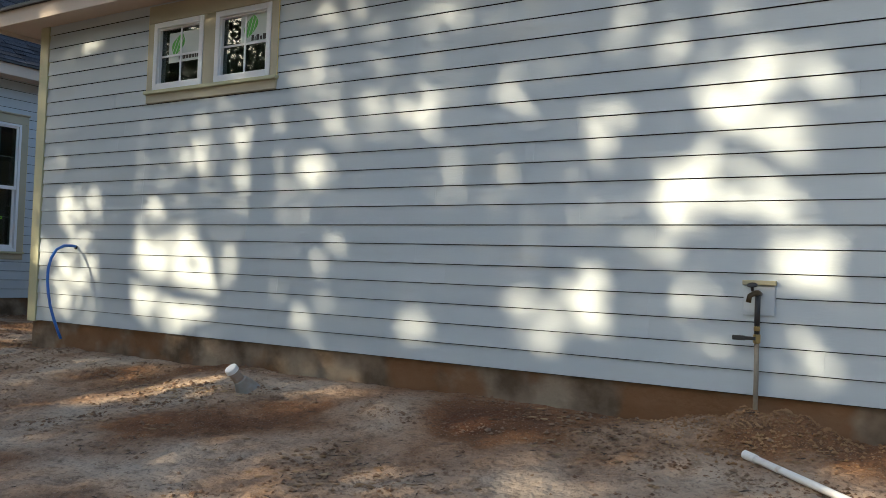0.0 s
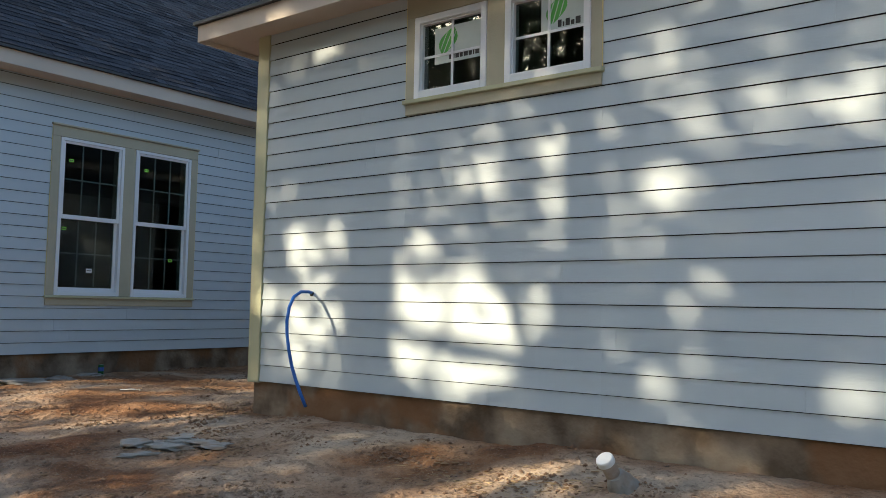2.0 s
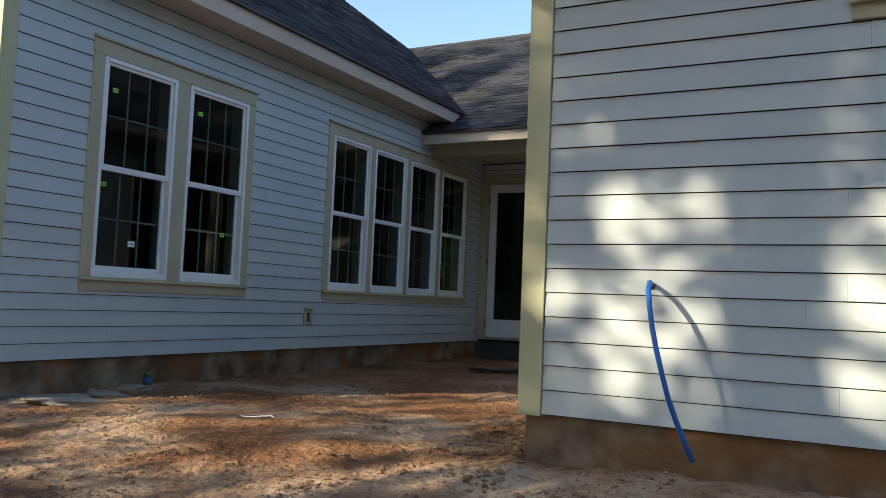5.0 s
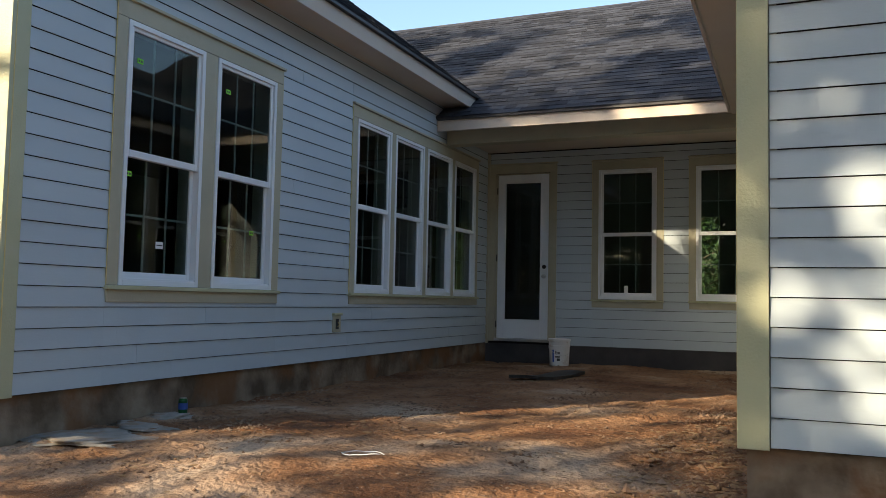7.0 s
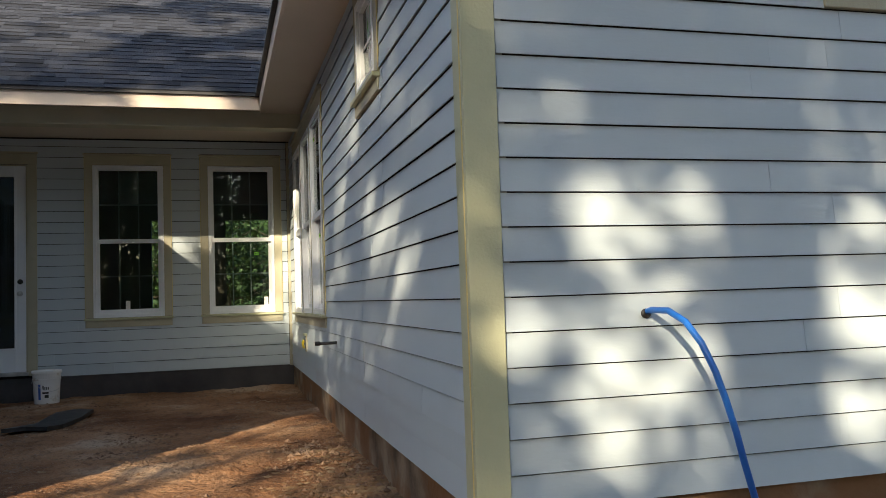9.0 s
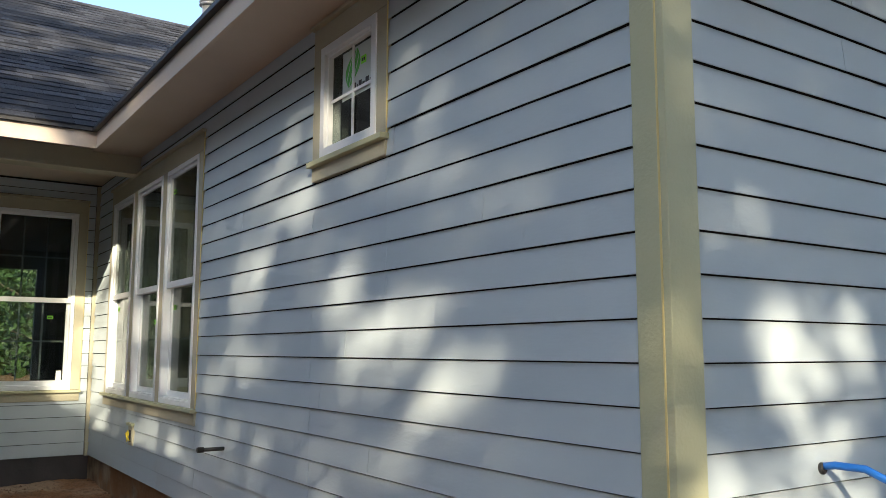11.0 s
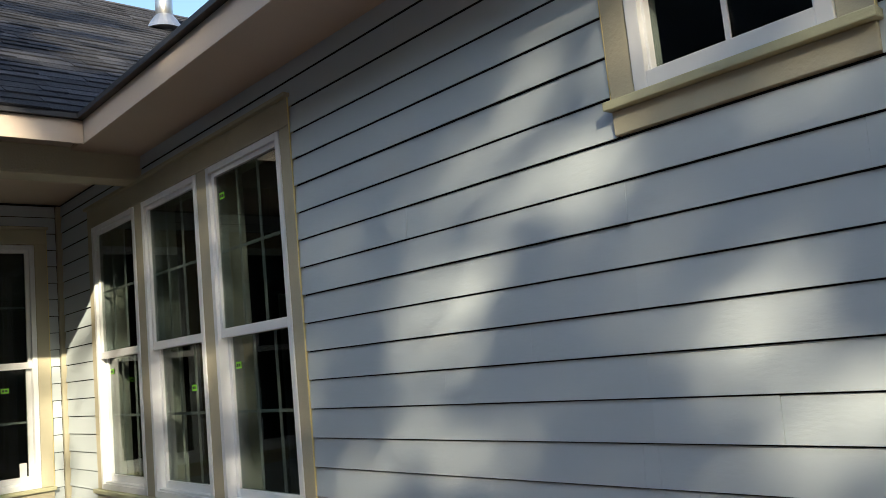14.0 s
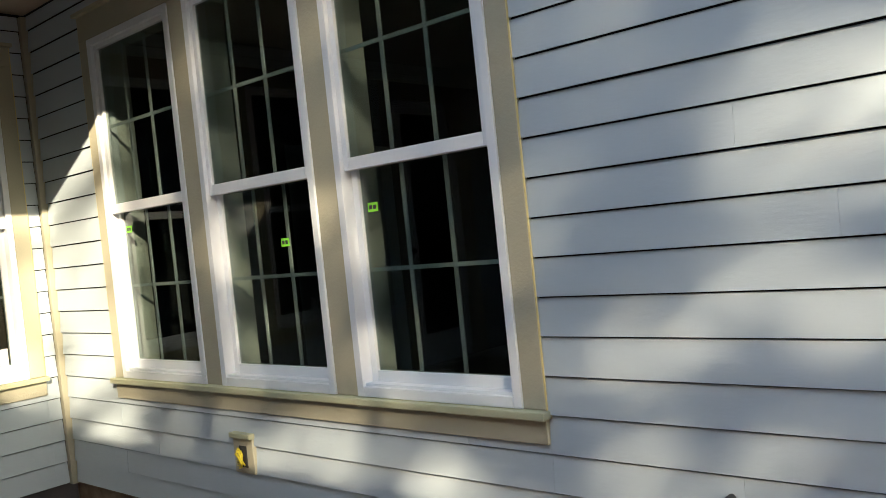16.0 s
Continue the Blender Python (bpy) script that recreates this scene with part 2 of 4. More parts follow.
# ---- plan ----
# Wall frames: x runs to the right as seen from outside, y inward, z up.
FRAME_A = pose(0, 0, 0)                      # long wall, y = 0, faces -y
FRAME_B = pose(0, 0, 0, 0, 0, -90)           # yard wall, x = 0, faces -x; local x = -y
FRAME_C = pose(-4.03, 0, 0, 0, 0, 90)        # wing wall, faces +x; local x = y
FRAME_D = pose(0, 7.75, 0)                   # porch wall, faces -y
FRAME_F = pose(0, -0.49, 0)                  # front of the wing, faces -y
LAP0, LAP = 0.305, 0.130                    # foot of the siding and its exposure
SOFFIT_Z, FASCIA_LOW, FASCIA_TOP = 3.12, 3.08, 3.22     # east house and porch
SOFFIT_C, FASCIA_LOW_C, FASCIA_TOP_C = 3.44, 3.42, 3.58   # the wing stands higher
A_END, HOUSE_N, WING_W = 12.0, 13.6, -10.5
OVER_A, OVER_B, OVER_C, EAVE_D = 0.30, 0.46, 0.38, 5.75
EAVE_B, EAVE_C = -OVER_B, -4.03 + OVER_C
PITCH, PITCH_C = 0.667, 0.75
HEAD, SILL = 2.81, 0.972                     # head and foot of the tall windows

# openings: (u0, u1, z0, z1)
OPEN_A = [(1.655, 2.265, 2.365, 2.945), (2.41, 3.025, 2.365, 2.945)]
OPEN_B = [(-2.276, -1.685, 2.366, 2.968)] + [(-4.306 - 0.9325 * i - 0.80, -4.306 - 0.9325 * i, SILL, HEAD) for i in range(3)]
OPEN_C = [(0.396, 1.206, SILL, HEAD), (1.362, 2.172, SILL, HEAD)] + [(3.66 + 0.9067 * i, 3.66 + 0.9067 * i + 0.80, SILL, HEAD) for i in range(4)]
OPEN_D = [(-3.885, -3.055, 0.36, HEAD), (-2.343, -1.538, SILL, HEAD), (-1.011, -0.215, SILL, HEAD)]


def spans(u0, u1, cuts):
    ends = sorted({u0, u1, *[c for c in cuts if u0 < c < u1]})
    return list(zip(ends, ends[1:]))


def wall_core(name, m, u0, u1, z0, z1, openings, label, mat=DRYWALL, thick=0.14):
    bm = bmesh.new()
    for a, b in spans(u0, u1, [c for o in openings for c in o[:2]]):
        holes = sorted(o[2:] for o in openings if o[0] < (a + b) / 2 < o[1])
        low = z0
        for h0, h1 in holes:
            if h0 > low:
                box(bm, a, b, 0.004, thick, low, h0)
            low = h1
        if low < z1:
            box(bm, a, b, 0.004, thick, low, z1)
    ob = solid(name, bm, mat, label, "wall", kind="structure", m=m)
    # outer faces turn black, a stand-in for the shade under each board
    ob.data.materials.append(SHADE_BACK)
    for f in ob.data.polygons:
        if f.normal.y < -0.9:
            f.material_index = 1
    return ob


def lap_boards(wall, u0, u1, rows, openings, top=SOFFIT_Z, joints=()):
    """Lap siding: every board a piece of its own, cut round the openings and at the butt joints."""
    rng = random.Random(len(openings) * 7 + rows)
    for r in range(rows):
        z0, z1 = LAP0 + r * LAP, LAP0 + (r + 1) * LAP
        cuts = [c for o in openings for c in o[:2]]
        butt = list(joints[r]) if r < len(joints) else []
        if not butt:
            u = u0 + rng.uniform(0.8, 3.4)
            while u < u1 - 0.5:
                butt.append(u)
                u += rng.uniform(2.6, 3.66)
        for a, b in spans(u0, u1, cuts + butt):
            # each board stops short, so a slit of the black backing draws the shade line
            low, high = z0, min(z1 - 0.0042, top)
            for o in openings:
                if o[0] <= (a + b) / 2 <= o[1]:
                    if o[2] <= low and o[3] >= z1:
                        high = low
                    elif o[2] <= low < o[3]:
                        low = o[3] + 0.001
                    elif low < o[2] < high:
                        high = o[2]
            if high - low < 0.01:
                continue
            a2 = a + (0.0004 if a in butt else 0)
            b2 = b - (0.0004 if b in butt else 0)
            front = lambda z: -0.0195 + 0.0105 * (z - z0) / (z1 - z0)
            wob = rng.uniform(-0.0012, 0.0012)
            bm = bmesh.new()
            lip = front(low) + wob
            prof = [(0.003, low + 0.016), (lip + 0.003, low + 0.0006), (lip, low + 0.0016), (front(high) + wob, high), (0.003, high - 0.001)]
            left = [bm.verts.new((a2, y, z)) for y, z in prof]
            right = [bm.verts.new((b2, y, z)) for y, z in prof]
            for k in range(5):
                bm.faces.new((left[k], left[(k + 1) % 5], right[(k + 1) % 5], right[k]))
            bm.faces.new(left[::-1])
            bm.faces.new(right)
            bmesh.ops.recalc_face_normals(bm, faces=bm.faces)
            part("siding_board", bm, SIDING, wall)


# ---- walls ----
wall_a = wall_core("wall_south", FRAME_A, 0.14, A_END, 0.3, SOFFIT_Z + 0.02, OPEN_A, "long outer wall clad in pale blue-grey lap siding")
wall_b = wall_core("wall_yard_east", FRAME_B, -7.75, 0.0, 0.3, SOFFIT_Z + 0.02, OPEN_B, "yard wall clad in pale blue-grey lap siding")
wall_c = wall_core("wall_yard_west", FRAME_C, -0.49, 7.75, 0.3, SOFFIT_C + 0.02, OPEN_C, "wing wall clad in pale grey lap siding")
wall_d = wall_core("wall_porch", FRAME_D, -4.17, 0.14, 0.3, SOFFIT_Z + 0.02, OPEN_D, "porch wall clad in grey lap siding")
wall_f = wall_core("wall_wing_front", FRAME_F, WING_W, -4.17, 0.3, SOFFIT_C + 0.02, [], "plain front wall of the wing with lap siding")

# far walls with openings to the garden
NORTH = pose(0, HOUSE_N, 0, 0, 0, 180)
wall_core("wall_north", NORTH, -A_END, -WING_W, 0.3, SOFFIT_Z, [(-3.5, -2.3, 0.8, 2.6), (-0.2, 0.75, 0.5, 2.7), (1.15, 2.1, 0.5, 2.7)], "far outer wall with window openings")
wall_core("wall_east", pose(A_END, 0, 0, 0, 0, 90), 0.14, HOUSE_N - 0.14, 0.3, SOFFIT_Z, [(3.0, 4.2, 0.9, 2.6)], "far outer wall with a window opening")
wall_core("wall_west", pose(WING_W, 0, 0, 0, 0, -90), -HOUSE_N + 0.14, 0.2, 0.3, SOFFIT_Z, [], "far outer wall of the wing")
wall_core("wall_inside", pose(0, 7.9, 0), 0.16, A_END - 0.16, 0.3, SOFFIT_Z, [(2.0, 3.2, 0.3, 2.4)], "inner partition wall with a doorway")
wall_core("wall_inside_wing", pose(0, 8.2, 0), WING_W + 0.16, -4.6, 0.3, SOFFIT_Z, [(-6.5, -5.2, 0.3, 2.4)], "inner partition wall of the wing with a doorway")

lap_boards(wall_a, 0.11, A_END, 23, [(1.58, 3.10, 2.26, 3.10)])
lap_boards(wall_b, -7.70, -0.11, 23, [(-2.366, -1.595, 2.262, 3.10), (-7.061, -4.216, 0.86, 2.97)])
lap_boards(wall_c, -0.38, 7.70, 25, [(0.296, 2.272, 0.86, 2.96), (3.56, 7.28, 0.86, 2.96)], SOFFIT_C)
lap_boards(wall_d, -3.98, -0.05, 23, [(-3.985, -2.955, 0.2, 2.96), (-2.433, -1.448, 0.86, 2.96), (-1.101, -0.125, 0.86, 2.96)])
lap_boards(wall_f, WING_W, -4.14, 25, [], SOFFIT_C)

# ---- foundation, floor, ceiling ----
solid("foundation", boxes((0.012, A_END, 0.012, HOUSE_N, -0.8, 0.30), (WING_W, -4.042, -0.478, HOUSE_N - 0.01, -0.8, 0.30), (-4.1, 0.1, 7.762, HOUSE_N - 0.02, -0.8, 0.302)), CONCRETE, "stained concrete slab foundation with clay splashes", "foundation", kind="structure")
solid("waterproofing", boxes((-4.03, 0.0, 7.748, 7.764, -0.3, 0.302)), DARK_MEMBRANE, "black waterproofing strip along the foot of the porch wall", "waterproofing", kind="structure")
solid("floor", boxes((0.15, A_END - 0.15, 0.15, HOUSE_N - 0.15, 0.304, 0.335), (WING_W + 0.15, -4.18, -0.22, HOUSE_N - 0.15, 0.304, 0.335), (-4.18, 0.15, 7.9, HOUSE_N - 0.15, 0.304, 0.335)), SLAB, "bare grey concrete floor inside the house", "floor", kind="structure")
solid("ceiling", boxes((0.15, A_END - 0.15, 0.15, HOUSE_N - 0.15, 3.0, 3.04), (WING_W + 0.15, -4.18, -0.22, HOUSE_N - 0.15, 3.0, 3.04), (-4.18, 0.15, 7.9, HOUSE_N - 0.15, 3.0, 3.04)), DRYWALL, "plain board ceiling inside the house", "ceiling", kind="structure")


# ---- corner boards, friezes ----
def corner_board(name, x, y, sx, sy, label, top=SOFFIT_Z):
    """Two boards that meet at an outer corner with a line of caulk; sx, sy point away from the house."""
    t = thing(name, pose(x, y, 0), label, "corner board", kind="structure")
    w, d = 0.105, 0.027
    a0, a1 = sorted((sx * d, -sx * w))
    part("board", boxes((a0, a1, *sorted((sy * d, -sy * 0.001)), LAP0 - 0.012, top), bevel=0.003), CORNER, t)
    b0, b1 = sorted((sy * 0.001 * -1, -sy * w))
    part("board", boxes((*sorted((sx * (d - 0.002), -sx * 0.001)), b0, b1, LAP0 - 0.012, top), bevel=0.003), CORNER, t)
    part("caulk_line", tube([(sx * (d - 0.001), -sy * 0.004, LAP0), (sx * (d - 0.001), -sy * 0.004, 1.7), (sx * (d - 0.001), -sy * 0.003, top - 0.01)], 0.0045, 6), CAULK, t, "yellow bead of caulk")
    return t


corner_board("corner_trim_1", 0, 0, -1, -1, "beige corner boards with a yellow caulk bead")
corner_board("corner_trim_2", -4.03, -0.49, 1, -1, "beige corner boards of the wing", SOFFIT_C)
for nm, x, sx, label in (("corner_trim_3", -4.03, 1, "narrow beige board in the inner corner by the door"), ("corner_trim_4", 0.0, -1, "narrow beige board in the inner corner by the windows")):
    solid(nm, boxes((*sorted((x + sx * 0.004, x + sx * 0.045)), 7.706, 7.746, LAP0 - 0.01, SOFFIT_Z), bevel=0.003), TRIM, label, "corner board", kind="structure")


# ---- windows ----
def frame_bars(w, h, bar, y0, y1, foot=None, top=None, x=0.0, z=0.0):
    foot, top = foot or bar, top or bar
    return boxes((x - w / 2, x - w / 2 + bar, y0, y1, z, z + h), (x + w / 2 - bar, x + w / 2, y0, y1, z, z + h), (x - w / 2 + bar, x + w / 2 - bar, y0, y1, z, z + foot), (x - w / 2 + bar, x + w / 2 - bar, y0, y1, z + h - top, z + h), bevel=0.003)


def pane(w, h, y, z, parent, x=0.0):
    ob = part("pane", boxes((x - w / 2, x + w / 2, y, y + 0.004, z, z + h)), GLASS, parent)
    ob.visible_shadow = False
    return ob


def grille(w, h, cols, rows, y, z, parent, bar=0.016):
    for i in range(1, cols):
        x = -w / 2 + w * i / cols
        part("glazing_bar", boxes((x - bar / 2, x + bar / 2, y, y + 0.008, z, z + h)), VINYL, parent)
    for j in range(1, rows):
        zz = z + h * j / rows
        part("glazing_bar", boxes((-w / 2, w / 2, y + 0.001, y + 0.007, zz - bar / 2, zz + bar / 2)), VINYL, parent)


def sash_window(name, m, w, h, label):
    """A white vinyl double-hung window, three by two lights in each sash; the origin is the middle of its foot."""
    t = thing(name, m, label, "window", "double-hung windows", "structure")
    part("window_frame", frame_bars(w, h, 0.036, -0.032, 0.075, 0.04, 0.036), VINYL, t)
    part("jamb_liner", frame_bars(w, h, 0.014, 0.0765, 0.19), LINER, t, "pale inner window lining")
    iw, mid = w - 0.072, h / 2
    up = part("upper_sash", frame_bars(iw, mid - 0.036 + 0.028, 0.030, -0.014, 0.018, 0.050, 0.026, z=mid - 0.028), VINYL, t)
    gw, gh = iw - 0.06, mid - 0.036 + 0.028 - 0.076
    pane(gw, gh, 0.0, mid - 0.028 + 0.050, up)
    grille(gw, gh, 3, 2, 0.006, mid - 0.028 + 0.050, up)
    low = part("lower_sash", frame_bars(iw, mid - 0.04 + 0.02, 0.034, 0.022, 0.056, 0.055, 0.045, z=0.04), VINYL, t)
    gw, gh = iw - 0.068, mid - 0.02 - 0.1
    pane(gw, gh, 0.036, 0.095, low)
    grille(gw, gh, 3, 2, 0.042, 0.095, low)
    part("sill_track", boxes((-iw / 2, iw / 2, -0.018, 0.02, 0.04, 0.052), bevel=0.002), VINYL, t)
    return t


def fixed_window(name, m, w, h, label):
    """A small fixed white vinyl window, two by two lights."""
    t = thing(name, m, label, "window", "small fixed windows", "structure")
    part("window_frame", frame_bars(w, h, 0.046, -0.032, 0.07, 0.055), VINYL, t)
    part("glazing_bead", frame_bars(w - 0.088, h - 0.098, 0.012, -0.012, 0.02, z=0.051), VINYL, t)
    gw, gh = w - 0.112, h - 0.122
    pane(gw, gh, 0.0165, 0.063, t)
    grille(gw, gh, 2, 2, 0.004, 0.063, t)
    return t


count = 0
for m, rows, label in ((FRAME_A, OPEN_A, "small white fixed window with two-by-two grille high in the wall"), (FRAME_B, OPEN_B[:1], "small white fixed window high in the yard wall")):
    for u0, u1, z0, z1 in rows:
        count += 1
        fixed_window(f"window_{count}", m @ pose((u0 + u1) / 2, 0, z0), u1 - u0, z1 - z0, label)
for m, rows, label in ((FRAME_B, OPEN_B[1:], "tall white double-hung window in the group of three"), (FRAME_C, OPEN_C[:2], "tall white double-hung window in the pair"), (FRAME_C, OPEN_C[2:], "tall white double-hung window in the row of four"), (FRAME_D, OPEN_D[1:], "tall white double-hung window beside the porch door")):
    for u0, u1, z0, z1 in rows:
        count += 1
        sash_window(f"window_{count}", m @ pose((u0 + u1) / 2, 0, z0), u1 - u0, z1 - z0, label)


def casing(m, rows, side, head, sill_out, label, apron=0.085, cap=True):
    """Flat casing round a group of windows: jambs, mullions, head with cap, sill and apron."""
    t = thing("window_trim", m, label, "window trim", kind="structure")
    u0, u1, z0, z1 = rows[0][0], rows[-1][1], rows[0][2], rows[0][3]
    for o in rows:
        u0, u1 = min(u0, o[0]), max(u1, o[1])
    rows = sorted(rows)
    front = -0.026
    part("jamb", boxes((u0 - side, u0 - 0.002, front, 0.003, z0, z1 + 0.004), bevel=0.003), TRIM, t)
    part("jamb", boxes((u1 + 0.002, u1 + side, front, 0.003, z0, z1 + 0.004), bevel=0.003), TRIM, t)
    for a, b in zip(rows, rows[1:]):
        part("mullion", boxes((a[1] + 0.002, b[0] - 0.002, front + 0.001, 0.10, z0, z1 + 0.003), bevel=0.003), TRIM, t)
    part("head_board", boxes((u0 - side, u1 + side, front - 0.001, 0.003, z1 + 0.005, z1 + head), bevel=0.003), TRIM, t)
    if cap:
        part("head_cap", boxes((u0 - side - 0.015, u1 + side + 0.015, -0.05, 0.003, z1 + head + 0.001, z1 + head + 0.022), bevel=0.003), TRIM, t)
    part("sill", boxes((u0 - side - 0.012, u1 + side + 0.012, -sill_out, 0.003, z0 - 0.030, z0 - 0.002), bevel=0.004), CORNER, t)
    part("apron", boxes((u0 - side, u1 + side, -0.030, 0.003, z0 - 0.030 - apron, z0 - 0.031), bevel=0.003), TRIM, t)
    for u in (u0 - side - 0.002, u1 + side + 0.002):
        part("caulk_line", tube([(u, -0.021, z0), (u, -0.021, z1 + head)], 0.004, 6), CAULK, t, "yellow bead of caulk")
    return t


casing(FRAME_A, OPEN_A, 0.075, 0.155, 0.055, "beige casing round two small windows with sill and apron", 0.075, False)
casing(FRAME_B, OPEN_B[:1], 0.09, 0.125, 0.06, "beige casing round one small window with sill and apron", 0.075)
casing(FRAME_B, OPEN_B[1:], 0.09, 0.14, 0.06, "beige casing round three tall windows with long sill")
casing(FRAME_C, OPEN_C[:2], 0.10, 0.13, 0.055, "beige casing round a pair of tall windows")
casing(FRAME_C, OPEN_C[2:], 0.10, 0.13, 0.055, "beige casing round four tall windows in a row")
casing(FRAME_D, OPEN_D[1:2], 0.09, 0.12, 0.055, "beige casing round a porch window")
casing(FRAME_D, OPEN_D[2:], 0.09, 0.12, 0.055, "beige casing round the sunlit porch window")

# ---- porch door ----
u0, u1 = OPEN_D[0][:2]
door = thing("door_1", FRAME_D @ pose((u0 + u1) / 2, 0, 0.36), "closed white door with one tall glass light", "door", kind="structure")
dw, dh = u1 - u0, HEAD - 0.36
leaf = part("door_leaf", frame_bars(dw - 0.05, dh - 0.035, 0.115, 0.0, 0.044, 0.27, 0.12, z=0.02), VINYL, door)
gw, gh = dw - 0.05 - 0.23, dh - 0.035 - 0.39
pane(gw, gh, 0.02, 0.29, door)
part("glazing_bead", frame_bars(gw + 0.03, gh + 0.03, 0.022, -0.012, 0.02, z=0.275), VINYL, door)
part("door_frame", boxes((-dw / 2, -dw / 2 + 0.022, -0.01, 0.13, 0, dh), (dw / 2 - 0.022, dw / 2, -0.01, 0.13, 0, dh), (-dw / 2 + 0.022, dw / 2 - 0.022, -0.01, 0.13, dh - 0.013, dh), bevel=0.002), TRIM, door)
part("casing", boxes((-dw / 2 - 0.10, -dw / 2 - 0.002, -0.027, 0.003, -0.03, dh + 0.004), (dw / 2 + 0.002, dw / 2 + 0.10, -0.027, 0.003, -0.03, dh + 0.004), (-dw / 2 - 0.10, dw / 2 + 0.10, -0.028, 0.003, dh + 0.005, dh + 0.13), bevel=0.003), TRIM, door)
part("head_cap", boxes((-dw / 2 - 0.115, dw / 2 + 0.115, -0.05, 0.003, dh + 0.131, dh + 0.152), bevel=0.003), TRIM, door)
part("threshold", boxes((-dw / 2, dw / 2, -0.05, 0.12, -0.025, 0.015), bevel=0.004), GALV, door, "metal threshold")
for z, nm in ((0.93, "door_knob"), (1.07, "deadbolt")):
    bm = lathe([(0.03, 0), (0.03, 0.008), (0.014, 0.012), (0.012, 0.03), (0.026, 0.04), (0.028, 0.055), (0.018, 0.066)] if nm == "door_knob" else [(0.03, 0), (0.03, 0.01), (0.024, 0.02), (0.02, 0.024)], 20)
    bm.transform(pose(dw / 2 - 0.085, -0.001, z, 90))
    part(nm, bm, GALV if nm == "door_knob" else BLACK, door, smooth=True)
for z in (0.22, 1.2, 2.2):
    part("hinge", tube([(-dw / 2 + 0.018, -0.014, z - 0.05), (-dw / 2 + 0.018, -0.014, z + 0.05)], 0.008, 8), BLACK, door)

# ---- eaves and roofs ----
solid("soffit_1", boxes((-OVER_B + 0.02, A_END + 0.3, -OVER_A + 0.02, 0.02, SOFFIT_Z, SOFFIT_Z + 0.02), (-OVER_B + 0.02, 0.02, 0.022, EAVE_D + 0.35, SOFFIT_Z, SOFFIT_Z + 0.02)), SOFFIT, "smooth tan soffit under the eaves", "soffit", kind="structure")
solid("soffit_2", boxes((-4.05, EAVE_C - 0.02, -0.49 - OVER_A + 0.02, EAVE_D + 0.5, SOFFIT_C, SOFFIT_C + 0.02), (WING_W, -4.052, -0.49 - OVER_A + 0.02, -0.47, SOFFIT_C, SOFFIT_C + 0.02)), SOFFIT, "smooth tan soffit under the wing eave", "soffit", kind="structure")
solid("porch_ceiling", boxes((-4.03, -OVER_B + 0.018, EAVE_D + 0.02, 7.76, SOFFIT_Z + 0.022, SOFFIT_Z + 0.04), (-OVER_B + 0.018, 0.0, EAVE_D + 0.352, 7.76, SOFFIT_Z + 0.022, SOFFIT_Z + 0.04)), SOFFIT, "smooth tan porch ceiling", "ceiling", kind="structure")
solid("porch_beam", boxes((-4.0, -0.004, EAVE_D + 0.30, EAVE_D + 0.46, SOFFIT_Z - 0.14, SOFFIT_Z + 0.02), (-4.0, -0.004, EAVE_D + 0.285, EAVE_D + 0.475, SOFFIT_Z - 0.165, SOFFIT_Z - 0.141), bevel=0.004), TRIM, "beige boxed beam across the porch", "beam", kind="structure")


def fascia(name, rows, label):
    t = thing(name, pose(0, 0, 0), label, "fascia", kind="structure")
    for r in rows:
        part("fascia_board", boxes(r, bevel=0.003), SOFFIT, t)
    return t


fascia("fascia_1", [(-OVER_B, A_END, -OVER_A - 0.02, -OVER_A + 0.004, FASCIA_LOW, FASCIA_TOP), (-OVER_B - 0.002, -OVER_B + 0.022, -OVER_A + 0.005, EAVE_D - 0.001, FASCIA_LOW, FASCIA_TOP)], "tan fascia boards along the east house eaves")
fascia("fascia_2", [(EAVE_C - 0.022, EAVE_C, -0.49 - OVER_A, EAVE_D + 0.45, FASCIA_LOW_C, FASCIA_TOP_C), (WING_W, EAVE_C - 0.001, -0.51 - OVER_A, -0.492 - OVER_A, FASCIA_LOW_C, FASCIA_TOP_C)], "tan fascia boards along the wing eaves")
fascia("fascia_3", [(-4.01, EAVE_B, EAVE_D, EAVE_D + 0.022, FASCIA_LOW, FASCIA_TOP)], "tan fascia board along the porch eave")
DE, DC = (FASCIA_TOP + 0.001, FASCIA_TOP + 0.03), (FASCIA_TOP_C + 0.001, FASCIA_TOP_C + 0.03)
solid("drip_edge", boxes((-OVER_B - 0.03, A_END, -OVER_A - 0.05, -OVER_A, *DE), (-OVER_B - 0.04, -OVER_B + 0.02, -OVER_A + 0.001, EAVE_D - 0.03, *DE), (EAVE_C - 0.02, EAVE_C + 0.04, -0.49 - OVER_A, EAVE_D + 0.5, *DC), (-4.0, EAVE_B, EAVE_D - 0.029, EAVE_D + 0.02, *DE)), DRIP, "dark metal drip edge along all the eaves", "drip edge", kind="structure")


